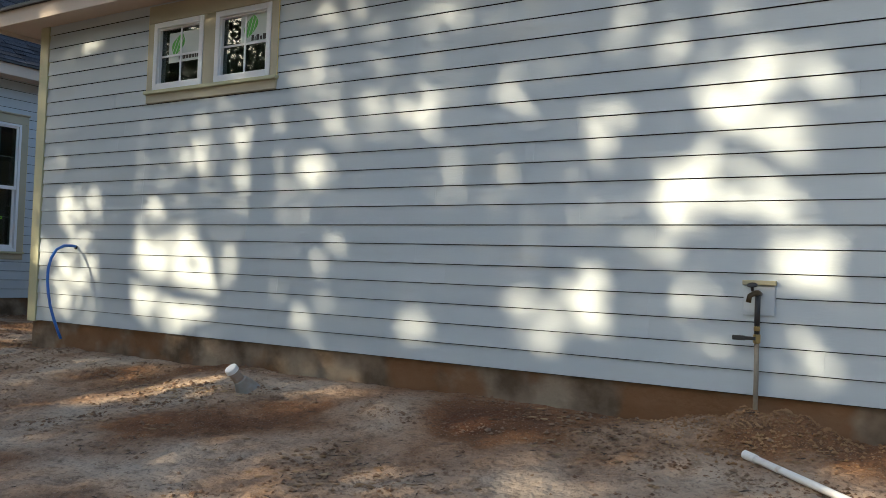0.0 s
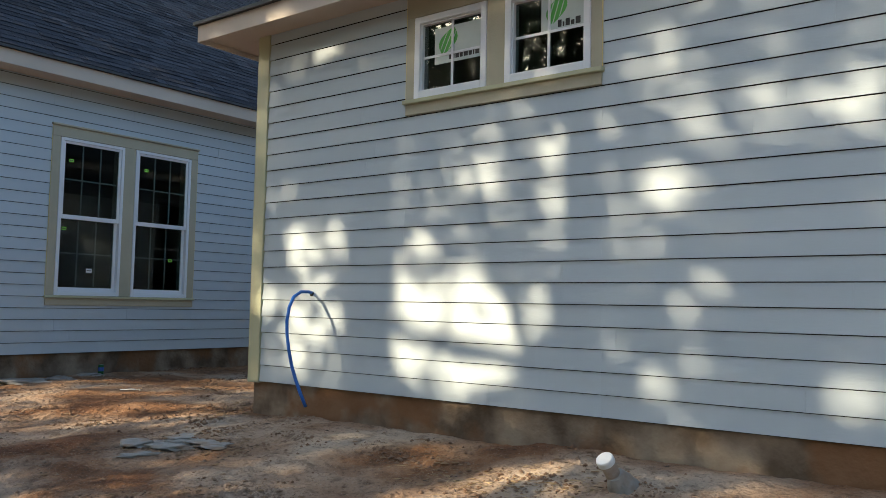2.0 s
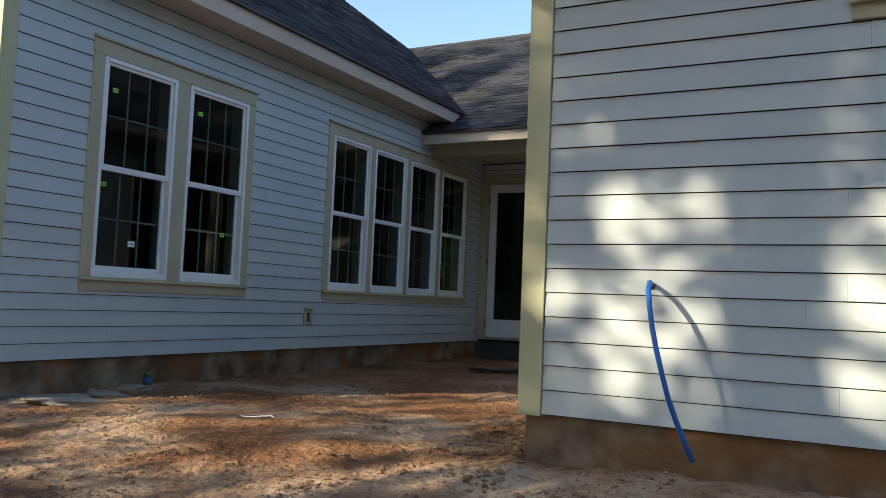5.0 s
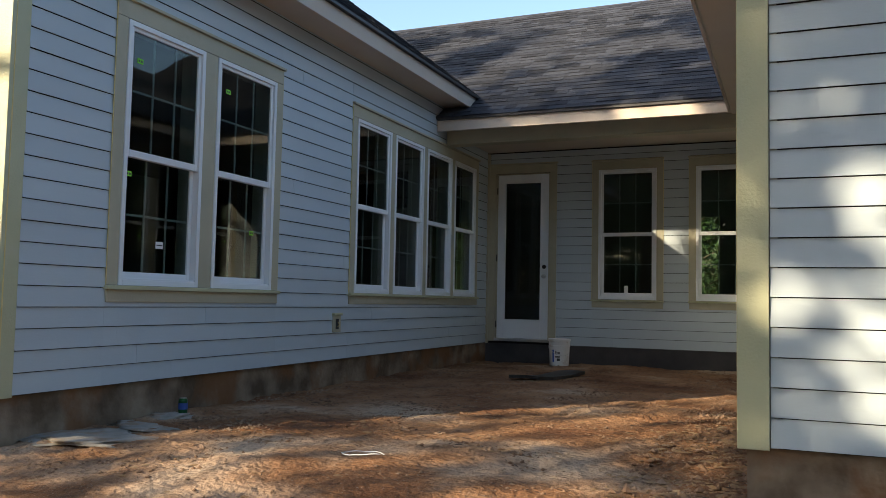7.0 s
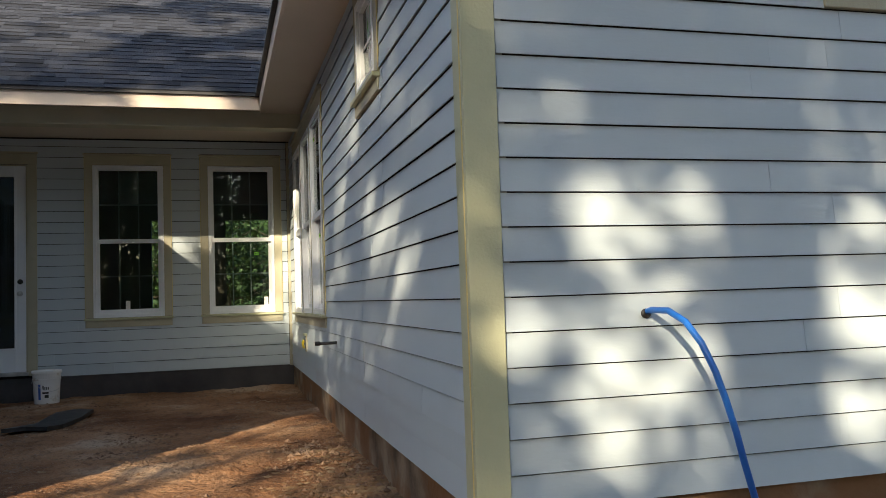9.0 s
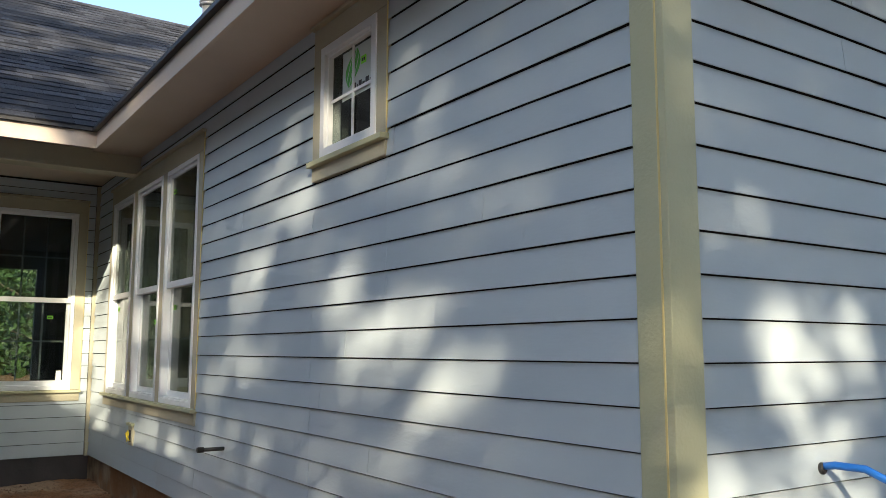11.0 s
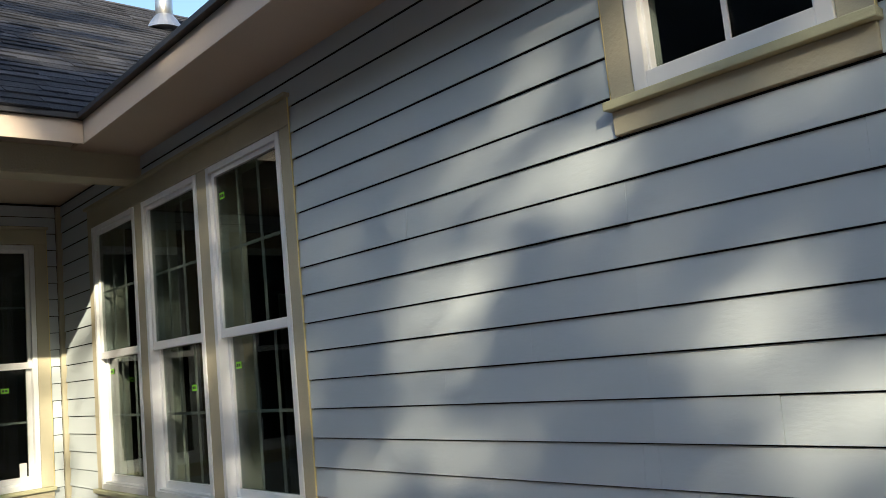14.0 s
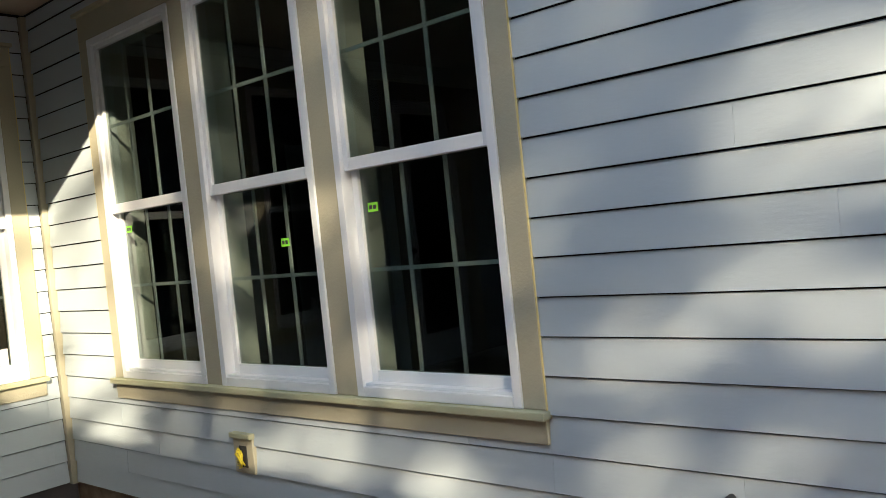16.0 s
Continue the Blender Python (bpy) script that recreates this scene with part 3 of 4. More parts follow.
def slope(name, corners, label, shingles=True, seed=1, tab=0.30, course=0.135, lift=0.008):
    """One roof slope: a deck with courses of shingles laid on it. corners: two at the eave, then two at the ridge."""
    c = [Vector(p) for p in corners]
    bm = bmesh.new()
    normal = (c[1] - c[0]).cross(c[3] - c[0]).normalized()
    if normal.z < 0:
        normal = -normal
    top = [bm.verts.new(p) for p in c]
    low = [bm.verts.new(p - normal * 0.03) for p in c]
    bm.faces.new(top)
    bm.faces.new(low[::-1])
    for i in range(4):
        bm.faces.new((top[i], low[i], low[(i + 1) % 4], top[(i + 1) % 4]))
    bmesh.ops.recalc_face_normals(bm, faces=bm.faces)
    roof = solid(name, bm, SHINGLE, label, "roof", kind="structure")
    if not shingles:
        return roof
    rng = random.Random(seed)
    verts, faces = [], []
    along = (c[1] - c[0]).normalized()
    up = normal.cross(along).normalized()
    if up.z < 0:
        up = -up
    total = (c[3] - c[0]).dot(up)
    for r in range(int(total / course)):
        f0, f1 = r * course / total, min(1.0, (r + 1.08) * course / total)
        left, right = c[0].lerp(c[3], f0), c[1].lerp(c[2], f0)
        run = (right - left).length
        if run < 0.05:
            continue
        s = -rng.uniform(0, tab)
        while s < run:
            wide = rng.choice((0.5, 0.75, 1.0, 1.2)) * tab
            a, b = max(0, s), min(run, s + wide - 0.004)
            s += wide
            if b - a < 0.02:
                continue
            thick = lift * rng.choice((0.55, 1.0, 1.5))
            drop = up * -rng.uniform(0, 0.006)
            p = [left + along * a + drop, left + along * b + drop, left + along * b + up * course * 1.06, left + along * a + up * course * 1.06]
            k = len(verts)
            verts += [tuple(p[0] + normal * (thick + 0.003)), tuple(p[1] + normal * (thick + 0.003)), tuple(p[2] + normal * 0.003), tuple(p[3] + normal * 0.003), tuple(p[0]), tuple(p[1])]
            faces += [(k, k + 1, k + 2, k + 3), (k + 4, k + 5, k + 1, k), (k + 4, k, k + 3), (k + 5, k + 2, k + 1)]
    me = bpy.data.meshes.new("shingles")
    me.from_pydata(verts, [], faces)
    me.materials.append(SHINGLE_TABS)
    ob = new("shingles", me)
    ob.parent = roof
    tagged(ob, kind="stuff")
    return roof


def tab_material():
    """Shingles: each tab its own shade, speckled with granules."""
    m = material("shingle_tabs", [(0.021, 0.025, 0.035), (0.054, 0.056, 0.066)], 0.92, 90, 4, 0.7, 260)
    n, l = m.node_tree.nodes, m.node_tree.links
    geo, rng, hsv, b = n.new("ShaderNodeNewGeometry"), n.new("ShaderNodeMapRange"), n.new("ShaderNodeHueSaturation"), n["Principled BSDF"]
    src = b.inputs["Base Color"].links[0].from_socket
    rng.inputs["To Min"].default_value, rng.inputs["To Max"].default_value = 0.62, 1.45
    l.new(geo.outputs["Random Per Island"], rng.inputs["Value"])
    l.new(rng.outputs["Result"], hsv.inputs["Value"])
    l.new(src, hsv.inputs["Color"])
    l.new(hsv.outputs["Color"], b.inputs["Base Color"])
    return m


SHINGLE_TABS = tab_material()
for m in (SHINGLE, SHINGLE_TABS, CLAY, CLOD, CONCRETE, SHADE_BACK):
    m.node_tree.nodes["Principled BSDF"].inputs["Specular IOR Level"].default_value = 0.15
RZ, RZ_C = FASCIA_TOP + 0.032, FASCIA_TOP_C + 0.032
RIDGE_Y = 9.85
RIDGE_Z = RZ + PITCH * (RIDGE_Y - EAVE_D)
slope("roof_porch", [(-7.0, EAVE_D - 0.03, RZ), (EAVE_B + 4.0, EAVE_D - 0.03, RZ), (EAVE_B + 4.0, RIDGE_Y, RIDGE_Z), (-7.0, RIDGE_Y, RIDGE_Z)], "dark grey asphalt shingle roof over the porch", seed=2)
slope("roof_porch_back", [(EAVE_B + 4.0, 14.0, RZ), (-7.0, 14.0, RZ), (-7.0, RIDGE_Y + 0.01, RIDGE_Z), (EAVE_B + 4.0, RIDGE_Y + 0.01, RIDGE_Z)], "dark grey asphalt shingle roof, garden side", False)
# the wing: a gabled roof
WX, WH = EAVE_C + 0.03, 5.6
WY0, WY1 = -0.52 - OVER_A, 9.65
WR = RZ_C + PITCH_C * WH
slope("roof_wing", [(WX, WY0, RZ_C), (WX, WY1, RZ_C), (WX - WH, WY1, WR), (WX - WH, WY0, WR)], "dark grey asphalt shingle roof over the wing", seed=3)
slope("roof_wing_west", [(WX - 2 * WH, WY1, RZ_C), (WX - 2 * WH, WY0, RZ_C), (WX - WH - 0.01, WY0, WR), (WX - WH - 0.01, WY1, WR)], "dark grey asphalt shingle roof, far side of the wing", False)
for nm, y in (("gable_front", -0.49), ("gable_rear", WY1 - 0.3)):
    bm = bmesh.new()
    ends = [[bm.verts.new((x, yy, z)) for x, z in ((EAVE_C - 0.05, SOFFIT_C + 0.03), (WX - WH, WR - 0.08), (WX - 2 * WH + 0.1, SOFFIT_C + 0.03))] for yy in (y, y + 0.1)]
    bm.faces.new(ends[0])
    bm.faces.new(ends[1][::-1])
    for k in range(3):
        bm.faces.new((ends[0][k], ends[0][(k + 1) % 3], ends[1][(k + 1) % 3], ends[1][k]))
    bmesh.ops.recalc_face_normals(bm, faces=bm.faces)
    solid(nm, bm, SIDING, "plain grey gable wall of the wing", "gable", kind="structure")
# the east house: a hipped roof
EX0, EX1, EY0, EY1, EH = EAVE_B - 0.03, A_END + 0.4, -OVER_A - 0.04, 13.9, 5.0
ez = RZ + 0.5 * EH
slope("roof_east_front", [(EX0, EY0, RZ), (EX1, EY0, RZ), (EX1 - EH, EY0 + EH, ez), (EX0 + EH, EY0 + EH, ez)], "dark grey asphalt shingle hip roof of the east house", False)
slope("roof_east_yard", [(EX0, EY1, RZ), (EX0, EY0, RZ), (EX0 + EH, EY0 + EH, ez), (EX0 + EH, EY1 - EH, ez)], "dark grey asphalt shingle roof above the yard", False)
slope("roof_east_side", [(EX1, EY0, RZ), (EX1, EY1, RZ), (EX1 - EH, EY1 - EH, ez), (EX1 - EH, EY0 + EH, ez)], "dark grey asphalt shingle roof, far side", False)
slope("roof_east_back", [(EX1, EY1, RZ), (EX0, EY1, RZ), (EX0 + EH, EY1 - EH, ez), (EX1 - EH, EY1 - EH, ez)], "dark grey asphalt shingle rear hip", False)

# ---- ground ----
def ledge_line(x):
    return -0.52 - 0.03 * x + 0.12 * noise.noise((x * 0.9, 0, 3)) + 0.04 * noise.noise((x * 3.1, 0, 8))


def ground_height(x, y):
    s = max(0.0, -y - 0.2)
    z = 0.04 - 0.095 * min(s, 4.9)
    if x > 0.5:
        z += 0.05 * min(1.0, (x - 0.5) / 2.0) * math.exp(-(s / 0.75) ** 2)
    if x > -0.2:
        mound = math.exp(-(((x - 6.72) / 0.36) ** 2 + ((y + 0.08) / 0.20) ** 2))
        z += 0.15 * mound * (1 + 0.35 * noise.noise((x * 9, y * 9, 1)))
    if x > 0.3 and -2 < y < 0:
        z += 0.022 * min(1.0, (x - 0.3) / 0.5) * (1 / (1 + math.exp(-(y - ledge_line(x)) / 0.018)) - 0.5)
    near = max(0.0, 1.0 - max(abs(x) - 9, abs(y) - 9, 0) / 4)
    if near > 0:
        z += near * (0.035 * noise.noise((x * 0.7, y * 0.7, 0)) + 0.020 * noise.noise((x * 2.3, y * 2.3, 4)) + 0.010 * noise.noise((x * 6, y * 6, 7)) + 0.008 * noise.noise((x * 14, y * 14, 2)) + 0.005 * abs(noise.noise((x * 27, y * 27, 5))))
        z += near * 0.018 * max(0.0, noise.noise((x * 1.1, y * 4.5, 9)))
        churned = max(0.0, noise.noise((x * 0.9, y * 0.9, 21)) + 0.15)
        z += near * churned * (0.05 * abs(noise.noise((x * 9, y * 9, 13))) + 0.03 * abs(noise.noise((x * 19, y * 19, 17))))
        z -= near * 0.03 * max(0.0, noise.noise((x * 3.3, y * 2.1, 31)) - 0.25)
    return z


def axis(a, b, step, far):
    fine = list(np.arange(a, b + 1e-6, step))
    reach = [0.3, 1, 2.5, 6, 14, 30, 70, 160, 400, 900]
    return [a - r for r in reversed(reach) if r <= far] + fine + [b + r for r in reach if r <= far]


gx, gy = axis(-5.0, 9.0, 0.03, 900), axis(-6.0, 7.8, 0.03, 900)
verts = [(x, y, ground_height(x, y)) for y in gy for x in gx]
nx = len(gx)
faces = [(j * nx + i, j * nx + i + 1, (j + 1) * nx + i + 1, (j + 1) * nx + i) for j in range(len(gy) - 1) for i in range(nx - 1)]
me = bpy.data.meshes.new("ground")
me.from_pydata([tuple(map(float, v)) for v in verts], [], faces)
me.materials.append(CLAY)
me.shade_smooth()
tagged(new("ground", me), "bare trampled red clay ground with pale sandy patches", "ground", kind="structure")

# ---- trees on the sunny side ----
# openings in the crowns, by where their light lands: centre, half sizes, how open
OPEN_CORNER = [(0.54, 1.41, 0.13, 0.10, 0.8), (0.94, 1.33, 0.41, 0.15, 0.6), (0.51, 0.61, 0.12, 0.26, 0.75), (1.45, 1.25, 0.13, 0.12, 0.7), (1.21, 0.75, 0.13, 0.10, 0.6), (0.76, 0.80, 0.20, 0.17, 0.4), (1.47, 1.73, 0.13, 0.27, 0.4), (1.07, 1.64, 0.16, 0.17, 0.2), (0.52, 1.69, 0.05, 0.06, 0.25), (1.52, 0.89, 0.12, 0.23, 0.35), (1.57, 0.56, 0.14, 0.18, 0.4), (1.06, 0.49, 0.13, 0.08, 0.45), (1.10, 0.90, 0.70, 0.55, 0.2)]
OPEN_NEAR = [(2.09, 0.74, 0.40, 0.38, 1.0), (1.74, 1.20, 0.15, 0.14, 0.8), (2.83, 1.94, 0.17, 0.14, 0.8), (2.90, 1.60, 0.18, 0.20, 0.85), (2.97, 1.27, 0.10, 0.09, 0.6), (2.15, 1.84, 0.27, 0.24, 0.5), (0.79, 2.87, 0.25, 0.06, 0.85), (1.47, 1.75, 0.11, 0.15, 0.4), (3.47, 1.62, 0.13, 0.14, 0.6), (3.54, 2.50, 0.21, 0.32, 0.25), (3.71, 1.00, 0.11, 0.14, 0.45), (0.91, 1.95, 0.13, 0.10, 0.3), (2.93, 2.17, 0.15, 0.06, 0.35), (2.64, 0.85, 0.11, 0.13, 0.3), (3.60, 0.55, 0.22, 0.12, 0.2), (2.55, 1.55, 0.75, 0.65, 0.22), (2.15, 1.60, 0.30, 0.20, 0.3)]
OPEN_MIDDLE = [(4.11, 1.98, 0.22, 0.15, 0.55), (4.49, 2.01, 0.08, 0.11, 0.45), (4.41, 1.82, 0.08, 0.07, 0.4), (4.44, 0.59, 0.11, 0.20, 0.55), (4.70, 0.87, 0.11, 0.13, 0.45), (5.40, 0.64, 0.23, 0.16, 0.55), (5.73, 0.84, 0.13, 0.17, 0.85), (5.79, 0.59, 0.16, 0.08, 0.6), (5.78, 1.83, 0.12, 0.15, 0.6), (5.75, 1.17, 0.17, 0.15, 0.35), (4.91, 1.48, 0.30, 0.20, 0.25), (4.87, 2.56, 0.17, 0.07, 0.6), (4.17, 2.41, 0.19, 0.19, 0.25), (4.00, 0.73, 0.15, 0.16, 0.2), (4.96, 0.63, 0.12, 0.07, 0.35), (5.15, 1.06, 0.24, 0.14, 0.2), (5.41, 0.45, 0.19, 0.07, 0.4)]
OPEN_FAR = [(6.02, 2.31, 0.17, 0.17, 0.55), (6.55, 2.01, 0.22, 0.19, 0.75), (6.60, 1.74, 0.25, 0.14, 0.6), (6.26, 1.37, 0.20, 0.21, 0.9), (6.72, 1.48, 0.19, 0.24, 0.45), (7.06, 2.02, 0.17, 0.11, 0.6), (7.01, 0.95, 0.23, 0.18, 0.9), (7.13, 1.41, 0.10, 0.14, 0.3), (6.48, 0.56, 0.14, 0.13, 0.5), (6.91, 0.48, 0.16, 0.12, 0.5), (6.10, 0.98, 0.13, 0.13, 0.4), (6.47, 2.36, 0.18, 0.09, 0.3), (6.79, 1.21, 0.14, 0.12, 0.4), (7.14, 0.76, 0.13, 0.08, 0.6), (6.23, 0.76, 0.16, 0.09, 0.35)]
OPEN_YARD = [(1.98, 1.48, 0.30, 0.15, 0.5), (1.38, 1.50, 0.25, 0.10, 0.42), (1.59, 1.28, 0.61, 0.12, 0.5), (1.21, 1.12, 0.29, 0.12, 0.6), (3.44, 1.64, 0.24, 0.12, 0.45), (3.31, 1.26, 0.34, 0.12, 0.5), (2.61, 2.18, 0.13, 0.11, 0.85), (3.87, 2.16, 0.21, 0.22, 0.4), (0.22, 1.13, 0.13, 0.08, 0.4), (2.07, 0.83, 0.35, 0.10, 0.5), (1.54, 0.88, 0.19, 0.09, 0.4), (4.64, 0.64, 0.28, 0.08, 0.5), (6.27, 0.60, 0.46, 0.17, 0.8), (0.75, 0.99, 0.13, 0.08, 0.25)]
OPEN_PORCH_SIDE = [(3.83, 2.33, 0.19, 0.08, 0.22), (3.35, 1.88, 0.30, 0.16, 0.28), (3.75, 1.20, 0.24, 0.10, 0.6), (2.97, 1.30, 0.12, 0.09, 0.4), (7.10, 1.60, 0.75, 1.00, 0.97), (5.40, 1.90, 1.20, 0.90, 0.35), (5.90, 0.72, 0.80, 0.14, 0.8)]
OPEN_PORCH = [(-1.31, 1.84, 0.28, 0.11, 0.85), (-1.31, 1.40, 0.20, 0.31, 0.3), (-0.83, 0.63, 0.17, 0.38, 0.3), (-1.96, 0.62, 0.11, 0.23, 0.25), (-0.17, 1.70, 0.15, 0.60, 0.95), (-0.24, 1.02, 0.15, 0.30, 0.6), (-0.62, 1.86, 0.46, 0.08, 0.6)]
OPEN_GROUND = [(-1.35, 3.45, 1.95, 0.19, 0.98), (-1.25, 1.85, 1.0, 0.20, 0.8), (-0.85, 1.55, 0.8, 0.13, 0.5), (-1.1, -0.45, 0.65, 0.20, 0.95), (-2.5, -0.7, 0.7, 0.16, 0.75), (-1.97, -1.2, 0.6, 0.11, 0.6), (2.7, -0.9, 0.7, 0.13, 0.75), (0.87, -0.63, 0.3, 0.1, 0.5), (-0.8, -0.95, 0.9, 0.11, 0.5), (-2.9, 0.9, 0.7, 0.08, 0.35)]
DEPTH_LONG, DEPTH_YARD, DEPTH_GROUND = 10.0, 4.3, 13.0        # mean layers of leaves that a sunbeam meets in full crowns


def openness(openings, u, v):
    shut = 1.0
    for a, b, ra, rb, amount in openings:
        d = math.sqrt(((u - a) / ra) ** 2 + ((v - b) / rb) ** 2)
        if d < 1.35:
            shut *= 1 - amount * min(1.0, (1.35 - d) / 0.5)
    return 1 - shut


def leafiness(p):
    """How likely a leaf is at p: few leaves where the crowns are open, ragged at the rims."""
    sx, sz = SUN_WAY.x / SUN_WAY.y, SUN_WAY.z / SUN_WAY.y
    t = -p[1]
    u, v = p[0] + sx * t, p[2] + sz * t
    places, ground = (OPEN_CORNER, OPEN_NEAR, OPEN_MIDDLE, OPEN_FAR), False
    depth = DEPTH_LONG * (0.95 if u < 3.9 else 0.55)
    if not (u > 0 and 0 < v < 3.4):
        t = -p[0] / sx
        u, v = p[1] + t, p[2] + sz * t
        t = 7.75 - p[1]
        dx, dz = p[0] + sx * t, p[2] + sz * t
        if 0 < u < 7.8 and 0 < v < 3.4:
            places, depth = (OPEN_YARD, OPEN_PORCH_SIDE), DEPTH_YARD
        elif -2.3 < dx < 0.2 and 0.2 < dz < 2.3:
            u, v, places, depth = dx, dz, (OPEN_PORCH,), DEPTH_YARD
        elif dz > 3.2:
            k = noise.noise((dx * 0.8, dz * 1.7, 6)) + 0.5 * noise.noise((dx * 2.0, dz * 3.8, 2)) + 0.10 * (dz - 4.6)
            return 0.9 * max(0.0, min(1.0, (k + 0.02) / 0.16))
        else:
            t = p[2] / -sz
            u, v, places, ground = p[0] + sx * t, p[1] + t, (OPEN_GROUND,), True
            depth = DEPTH_GROUND
    w = Vector((u * 3.4, v * 3.4, 1.7))
    u2 = u + 0.07 * noise.noise(w) + 0.05 * noise.noise(w * 2.7)
    v2 = v + 0.07 * noise.noise(w + Vector((9, 3, 5))) + 0.05 * noise.noise(w * 2.7 + Vector((4, 8, 2)))
    if ground:
        h = math.hypot(sx, 1.0)
        shut = 1.0
        for a, b, la, lb, amount in OPEN_GROUND:
            d = math.hypot(((u2 - a) * sx + (v2 - b)) / h / la, ((u2 - a) - (v2 - b) * sx) / h / lb)
            if d < 1.35:
                shut *= 1 - amount * min(1.0, (1.35 - d) / 0.5)
        light = 1 - shut
    else:
        light = 1.0
        for openings in places:
            light *= 1 - openness(openings, u2, v2)
        light = 1 - light
    stray = 0.05 + 0.16 * max(0.0, noise.noise(w * 0.8 + Vector((5, 1, 1))) + 0.5 * noise.noise(w * 1.9 + Vector((1, 7, 3))))
    light = max(0.015, min(0.97, light * (1 + 0.35 * noise.noise(w * 1.6 + Vector((2, 2, 8)))) + stray * (1 - light)))
    return min(1.0, -math.log(light) / depth)


def leaf_mesh(name, points, rng, size, mat):
    n = len(points)
    pts = np.array(points)
    a = rng.normal(size=(n, 3))
    a /= np.linalg.norm(a, axis=1)[:, None]
    b = np.cross(a, rng.normal(size=(n, 3)))
    b /= np.linalg.norm(b, axis=1)[:, None]
    s = rng.uniform(*size, size=(n, 1))
    a, b = a * s, b * s * 0.55
    verts = np.stack([pts - a, pts + b, pts + a, pts - b], axis=1).reshape(-1, 3)
    faces = np.arange(4 * n).reshape(-1, 4)
    me = bpy.data.meshes.new(name)
    me.from_pydata(verts.tolist(), [], faces.tolist())
    me.materials.append(mat)
    return me


def tree(x, y, height, low, spread, seed, label, gaps=True, clumps=230, per=42, group="tall trees beyond the yard"):
    rng = np.random.default_rng(seed)
    t = thing("tree", pose(x, y, ground_height(x, y) - 0.1), label, "tree", group)
    sway = rng.normal(size=2) * 0.4
    stem = [(sway[0] * f * f, sway[1] * f * f, height * f) for f in (0, 0.02, 0.1, 0.25, 0.45, 0.65, 0.85, 0.98)]
    part("trunk", tube(stem, [0.30, 0.24, 0.2, 0.18, 0.14, 0.10, 0.06, 0.02], 12), OLD_BARK, t, smooth=True)
    centres = []
    for k in range(16):
        f = low / height + (0.96 - low / height) * (k + 0.5) / 16
        ang = k * 2.4 + rng.uniform(-0.4, 0.4)
        reach = spread * (0.55 + 0.45 * math.sin(math.pi * min(1, (f - low / height) / (1 - low / height) * 0.8 + 0.15))) * rng.uniform(0.75, 1.1)
        base = Vector((sway[0] * f * f, sway[1] * f * f, height * f))
        tip = base + Vector((math.cos(ang) * reach, math.sin(ang) * reach, reach * rng.uniform(0.15, 0.45)))
        mid = base.lerp(tip, 0.5) + Vector((0, 0, -0.08 * reach))
        part("limb", tube([base, mid, tip], [0.06, 0.04, 0.012], 6), OLD_BARK, t, smooth=True)
        for _ in range(clumps // 16):
            u = rng.uniform(0.2, 1.05)
            centres.append(base.lerp(tip, u) + Vector(rng.normal(size=3) * (0.55, 0.55, 0.45)))
    points = []
    home = Vector((x, y, ground_height(x, y) - 0.1))
    for c in centres:
        r = rng.uniform(0.22, 0.5)
        for off in rng.normal(size=(per, 3)) * r:
            p = c + Vector(off)
            if gaps and rng.random() > leafiness(p + home):
                continue
            points.append(tuple(p))
    ob = new("crown", leaf_mesh("crown", points, rng, (0.06, 0.12), LEAF))
    ob.parent = t
    return t


spots = [(-20.0, -12.0), (-16.6, -10.2), (-13.4, -12.4), (-10.9, -9.6), (-7.2, -12.2), (-4.2, -10.4), (-1.2, -12.4), (1.8, -10.6), (-8.9, -14.8), (-5.4, -15.0)]
for k, (x, y) in enumerate(spots):
    tree(x, y, 15.5 + (k * 37 % 5) * 0.5, 4.2, 3.0, 40 + k, "tall leafy tree with a bare lower trunk", clumps=460, per=105)
for k, (x, y) in enumerate([(-3.5, 24.0), (2.5, 22.0), (-9.0, 26.0), (-0.6, 27.0), (13.0, -19.0), (-21.0, 6.0), (21.0, -15.0)]):
    tree(x, y, (4.6 if y > 10 else 12.0) + k % 3 * 0.6, 1.2 if y > 10 else 2.2, 2.4, 80 + k, "leafy tree standing in open ground", gaps=False, clumps=200, per=30, group="trees round the house")

# unseen row added to shade the southern ground and cut its bounce light
for k in range(9):
    tree(-31.0 + 4.4 * k, -24.0 - (k * 53 % 7) * 0.4, 10.6 + (k * 29 % 4) * 0.4, 1.0, 3.0, 120 + k, "leafy tree out of view, added to shade the southern ground", gaps=False, clumps=260, per=40, group="trees at the edge of the woods")

# distant woods all round
wr = np.random.default_rng(5)
pts = []
for k in range(950):
    ang, r = wr.uniform(0, 2 * math.pi), wr.uniform(44, 64)
    cx, cy, h = r * math.cos(ang), r * math.sin(ang), wr.uniform(12, 19)
    if cy > 0:
        h *= 0.62
    for off in wr.normal(size=(80, 3)):
        pts.append((cx + off[0] * 1.5, cy + off[1] * 1.5, min(h, max(0.2, h * 0.5 + off[2] * h * 0.24))))
    for off in wr.normal(size=(26, 3)):
        pts.append((cx + off[0] * 2.0, cy + off[1] * 2.0, 0.2 + abs(off[2]) * 1.8))
ob = new("far_woods", leaf_mesh("far_woods", pts, wr, (0.3, 0.6), LEAF))
tagged(ob, "distant mixed woods around the clearing", "woods", kind="stuff")


# ---- small things on the long wall ----
def round_solid(bm, m):
    bm.transform(m)
    return bm


